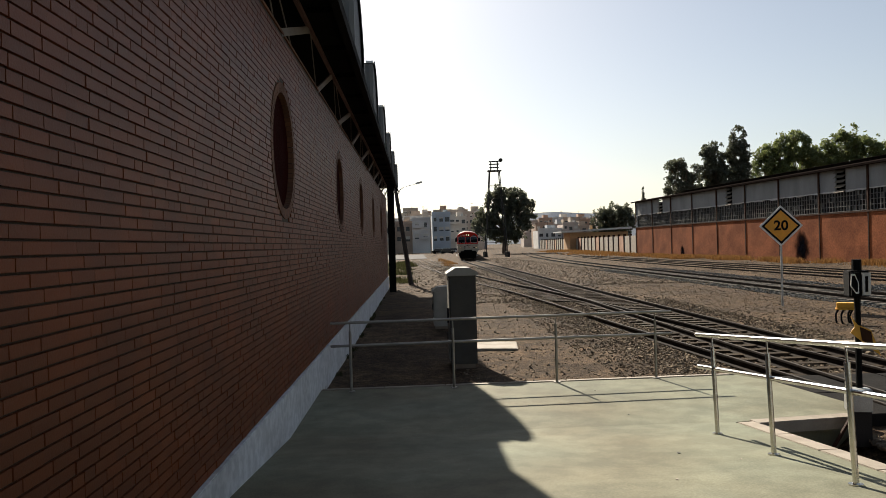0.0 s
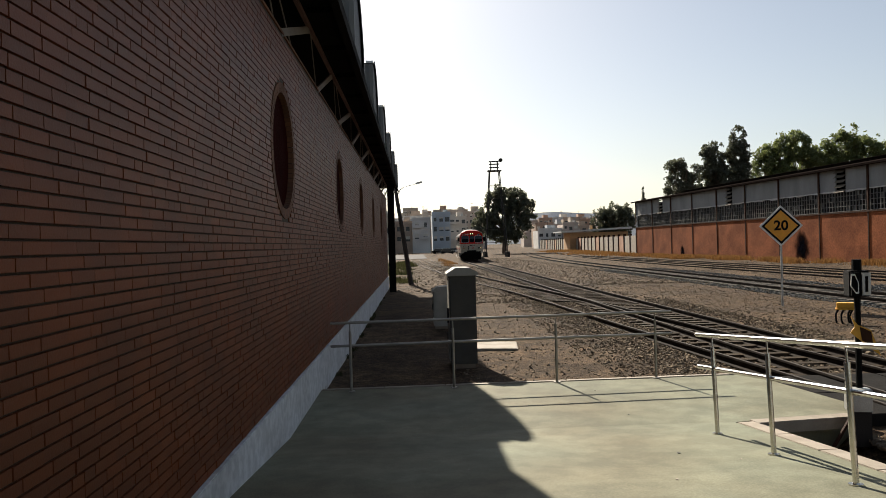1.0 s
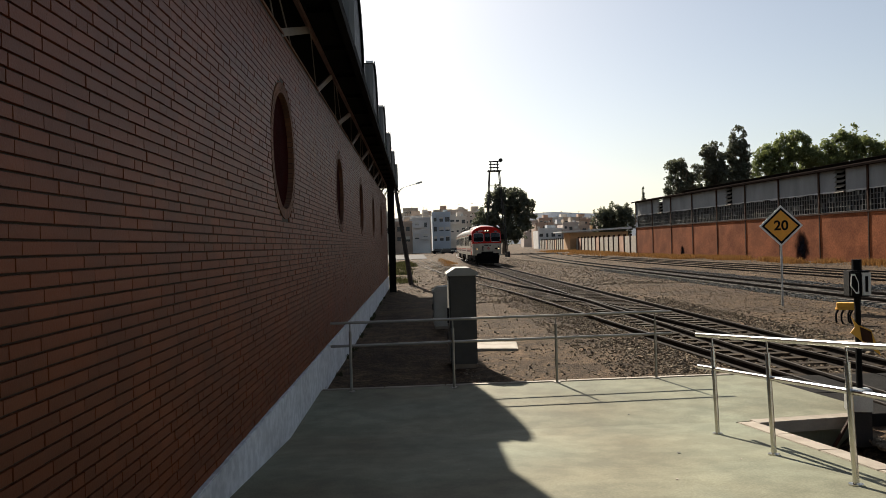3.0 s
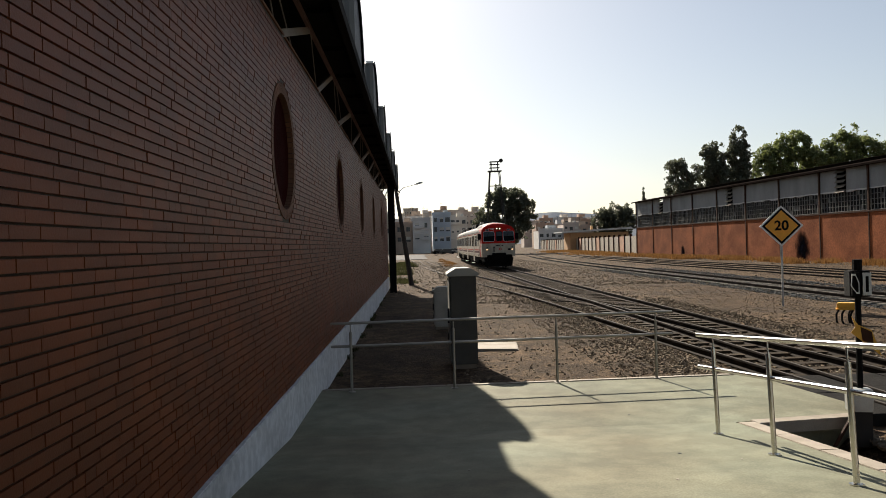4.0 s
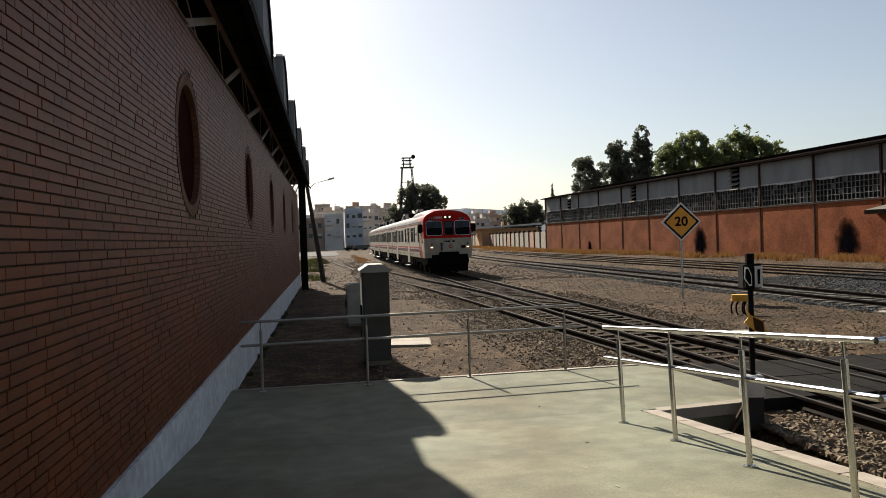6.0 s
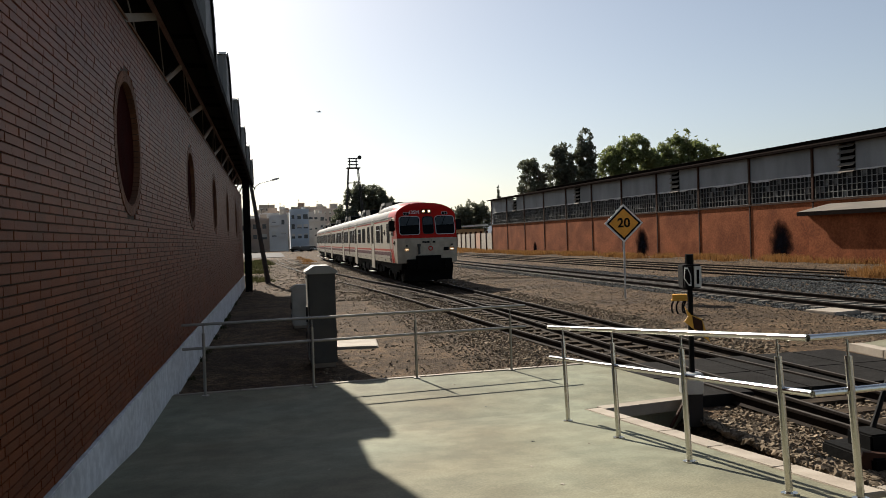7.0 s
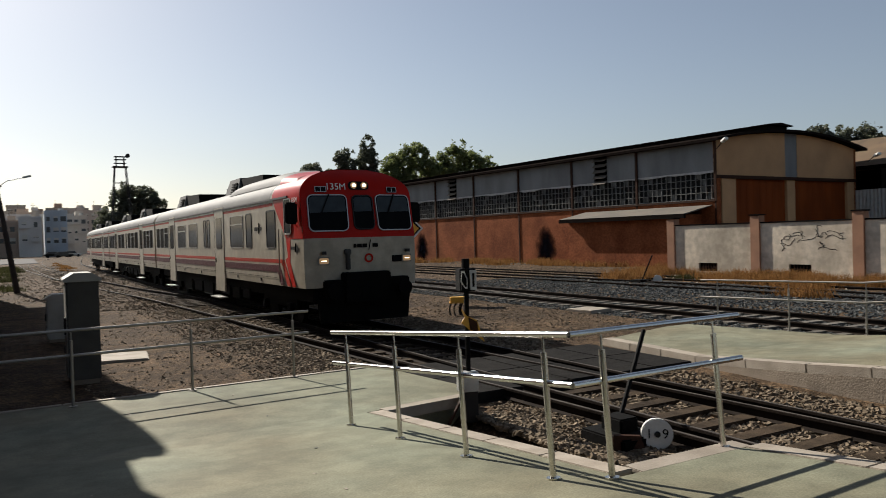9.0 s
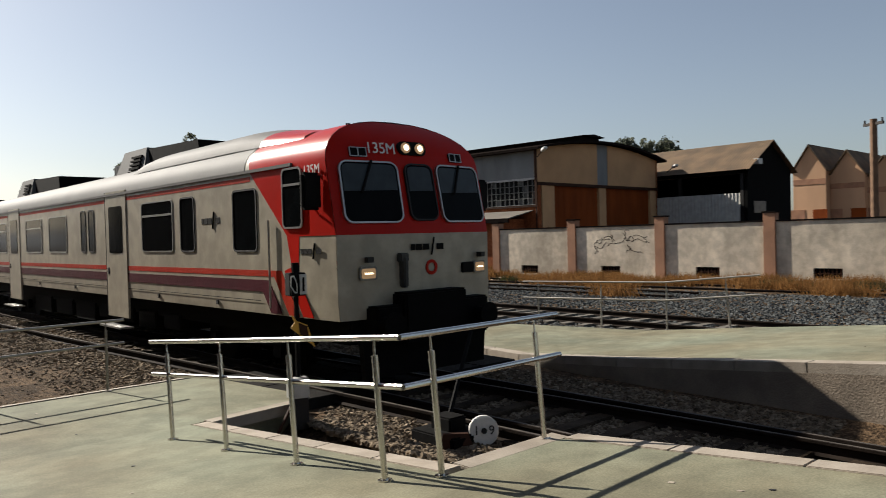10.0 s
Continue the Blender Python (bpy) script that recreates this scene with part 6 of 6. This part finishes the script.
def build_panel_wall():
    wall = thing("wall_north", "pale beige concrete panel wall with dark posts", "wall", kind="structure")
    for k in range(34):
        y = 114 + 4.8 * k
        x = 36.3 + 0.062 * (y - 114)
        turn = -math.degrees(math.atan(0.062))
        part("wall_panel", Shape().box(0, 0.2, 0.12, 4.68, -0.4, 3.0), SALMON if k % 5 == 4 else COPING, wall, at=pose(x, y, 0, 0, 0, turn))
        part("post", Shape().box(-0.15, 0.3, -0.12, 0.12, -0.4, 3.35), STEEL_BROWN, wall, at=pose(x, y, 0, 0, 0, turn))


build_panel_wall()


GALV_SHEET = material("dull_corrugated_sheet", (0.42, 0.41, 0.38), 0.7, vary=0.2)


def build_barn():
    ob = thing("open_barn", "black open barn with a brown corrugated roof", "barn", pose(55, 26.4, -0.2))
    L, W, e, r = 22.0, 7.6, 7.1, 9.3
    # near-black back wall and gable carry the open barn's shade as colour
    part("back_wall", Shape().box(W - 0.2, W, 0, L, 0, e), SHADE_BLACK, ob)
    part("gable", Shape().prism([(0, 0, 0), (W, 0, 0), (W, 0, e), (W / 2, 0, r), (0, 0, e)], (0, 0.2, 0)), SHADE_BLACK, ob, "black gable end")
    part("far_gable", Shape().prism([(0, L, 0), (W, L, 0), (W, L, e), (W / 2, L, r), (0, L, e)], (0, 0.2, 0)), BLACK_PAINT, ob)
    for k in range(5):
        part("post", Shape().box(0, 0.25, 0.3 + k * 5.2, 0.55 + k * 5.2, 0, e), STEEL_DARK, ob)
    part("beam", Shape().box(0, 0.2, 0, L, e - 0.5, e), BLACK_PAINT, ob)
    for s in (0, 1):
        rows = []
        for i in range(201):
            y = -0.4 + (L + 0.8) * i / 200
            b = 0.025 * (i % 2)
            x_e = -0.5 if s == 0 else W + 0.5
            z_e = e - 0.25
            rows.append([(x_e, y, z_e + b), (W / 2, y, r + b)] if s == 0 else [(W / 2, y, r + b), (x_e, y, z_e + b)])
        part("roof_slope", Shape().grid([list(reversed(q)) for q in rows]), ROOF_TILE, ob)
    fence = Shape()
    rows = [[(-0.6 + 0.06 * (i % 2), 0.3 + 0.14 * i, 0), (-0.6 + 0.06 * (i % 2), 0.3 + 0.14 * i, 5.1)] for i in range(143)]
    part("corrugated_sheet", fence.grid([list(reversed(q)) for q in rows]), GALV_SHEET, ob, "pale corrugated sheet wall")
    part("notice", Shape().box(1.0, 2.9, -0.06, -0.01, 3.6, 4.5), COPING, ob)
    part("floodlight", Shape().box(0.9, 1.5, -0.5, -0.05, 7.3, 7.7), WHITE, ob)


build_barn()


def build_gables():
    for k, (x, y) in enumerate(((102.0, 40.6), (103.6, 36.5), (104.9, 32.6))):
        ob = thing("workshop", "ochre workshop with a pointed gable and small windows", "workshop", pose(x, y, -0.2, 0, 0, -88))
        w, e, r = 2.05, 9.6 - 0.7 * k, 12.9 - 1.0 * k
        part("gable_wall", Shape().prism([(-w, 0, 0), (w, 0, 0), (w, 0, e), (0, 0, r), (-w, 0, e)], (0, 14, 0)), PINK_RENDER, ob)
        for s in (-1, 1):
            part("roof_slope", Shape().prism([(s * (w + 0.2), -0.3, e - 0.1), (0, -0.3, r + 0.1), (0, -0.3, r + 0.3), (s * (w + 0.2), -0.3, e + 0.1)], (0, 14.5, 0)), ROOF_TILE, ob)
        part("band", Shape().box(-w, w, -0.05, 0, e - 1.7, e - 1.0), SALMON, ob)
        for x0 in (-1.5, 1.3):
            part("door", Shape().box(x0 - 0.9, x0 + 0.9, -0.05, 0, 0, 4.6), DOOR_RUST if x0 > 0 else SALMON, ob)


build_gables()


def build_car_parked(x, y, turn, color):
    ob = thing("parked_car", "dark parked car far down the yard road", "car", pose(x, y, -0.1, 0, 0, turn))
    part("body", Shape().box(-2.1, 2.1, -0.85, 0.85, 0.35, 0.85), color, ob, bevel=0.12)
    part("cabin", Shape().prism([(-1.6, -0.75, 0.84), (1.1, -0.75, 0.84), (0.5, -0.75, 1.42), (-1.2, -0.75, 1.42)], (0, 1.5, 0)), TOWN_GLASS, ob, bevel=0.05)
    for a in (-1.3, 1.3):
        for b in (-0.86, 0.66):
            part("wheel", Shape().tube((a, b, 0.33), (a, b + 0.2, 0.33), 0.33, n=16), BLACK_PAINT, ob)


build_car_parked(6.5, 205, 5, BLACK_PAINT)
build_car_parked(10.8, 208, 0, WHITE)
build_car_parked(8.5, 200, 2, TOWN_GLASS)
setting("road", Shape().box(-22, 2.0, 128, 190, -0.3, 0.02), ASPHALT, "pale yard road beyond the siding", "road")
setting("hills", Shape().grid([[(x, 2600 - abs(x - 1200) * 0.5, 0) for x in range(-1500, 4200, 150)], [(x, 2800 - abs(x - 1200) * 0.5, 70 + 60 * noise.noise((x * 0.002, 3, 1)) + 40 * math.sin(x * 0.0017)) for x in range(-1500, 4200, 150)]]),
        town_material((0.30, 0.33, 0.37)), "low hills on the horizon", "backdrop")


# ---- dark red discs in the round openings, lamps on the shed ----
# dark red, taken near to black for the shade inside the openings
RED_OPENING = material("dark_red_opening", (0.0224, 0.0024, 0.0016), 0.95, spec=0.02, vary=0.3)
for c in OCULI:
    part("shutter", Shape().tube((WALL_X - 0.28, c, OC_Z), (WALL_X - 0.07, c, OC_Z), OC_R + 0.0, n=40), RED_OPENING, WALL, "dark red panel in the round opening")
for x, y, z in ((38.0, 32.0, 7.7), (53.3, 31.6, 7.2)):
    ob = thing("yard_lamp", "white lamp on a short arm at the shed corner", "lamp", pose(x, y, z))
    part("arm", Shape().tube((0.3, 0.7, -0.35), (0, 0, 0), 0.03), STEEL_DARK, ob)
    part("head", Shape().beam((0, 0, 0), (-0.3, -0.55, 0.12), 0.28, 0.2), WHITE, ob, bevel=0.05)


# ---- single bricks of the wall ----
def lay_bricks():
    kinds = {}
    for y, z, w, o in SINGLE_BRICKS:
        key = round(w, 2)
        if key not in kinds:
            e = 0.002
            x0, x1, q = -0.016, 0.0, key
            kinds[key] = Shape().add([(x0, 0, 0), (x0, q, 0), (x0, q, TALL), (x0, 0, TALL), (x1, e, e), (x1, q - e, e), (x1, q - e, TALL - e), (x1, e, TALL - e)],
                                     [(4, 5, 6, 7), (0, 1, 5, 4), (1, 2, 6, 5), (2, 3, 7, 6), (3, 0, 4, 7)]).mesh("brick", BRICK)
        part("brick", kinds[key], BRICK, WALL, at=pose(WALL_X + o, y, z))


lay_bricks()


motions()
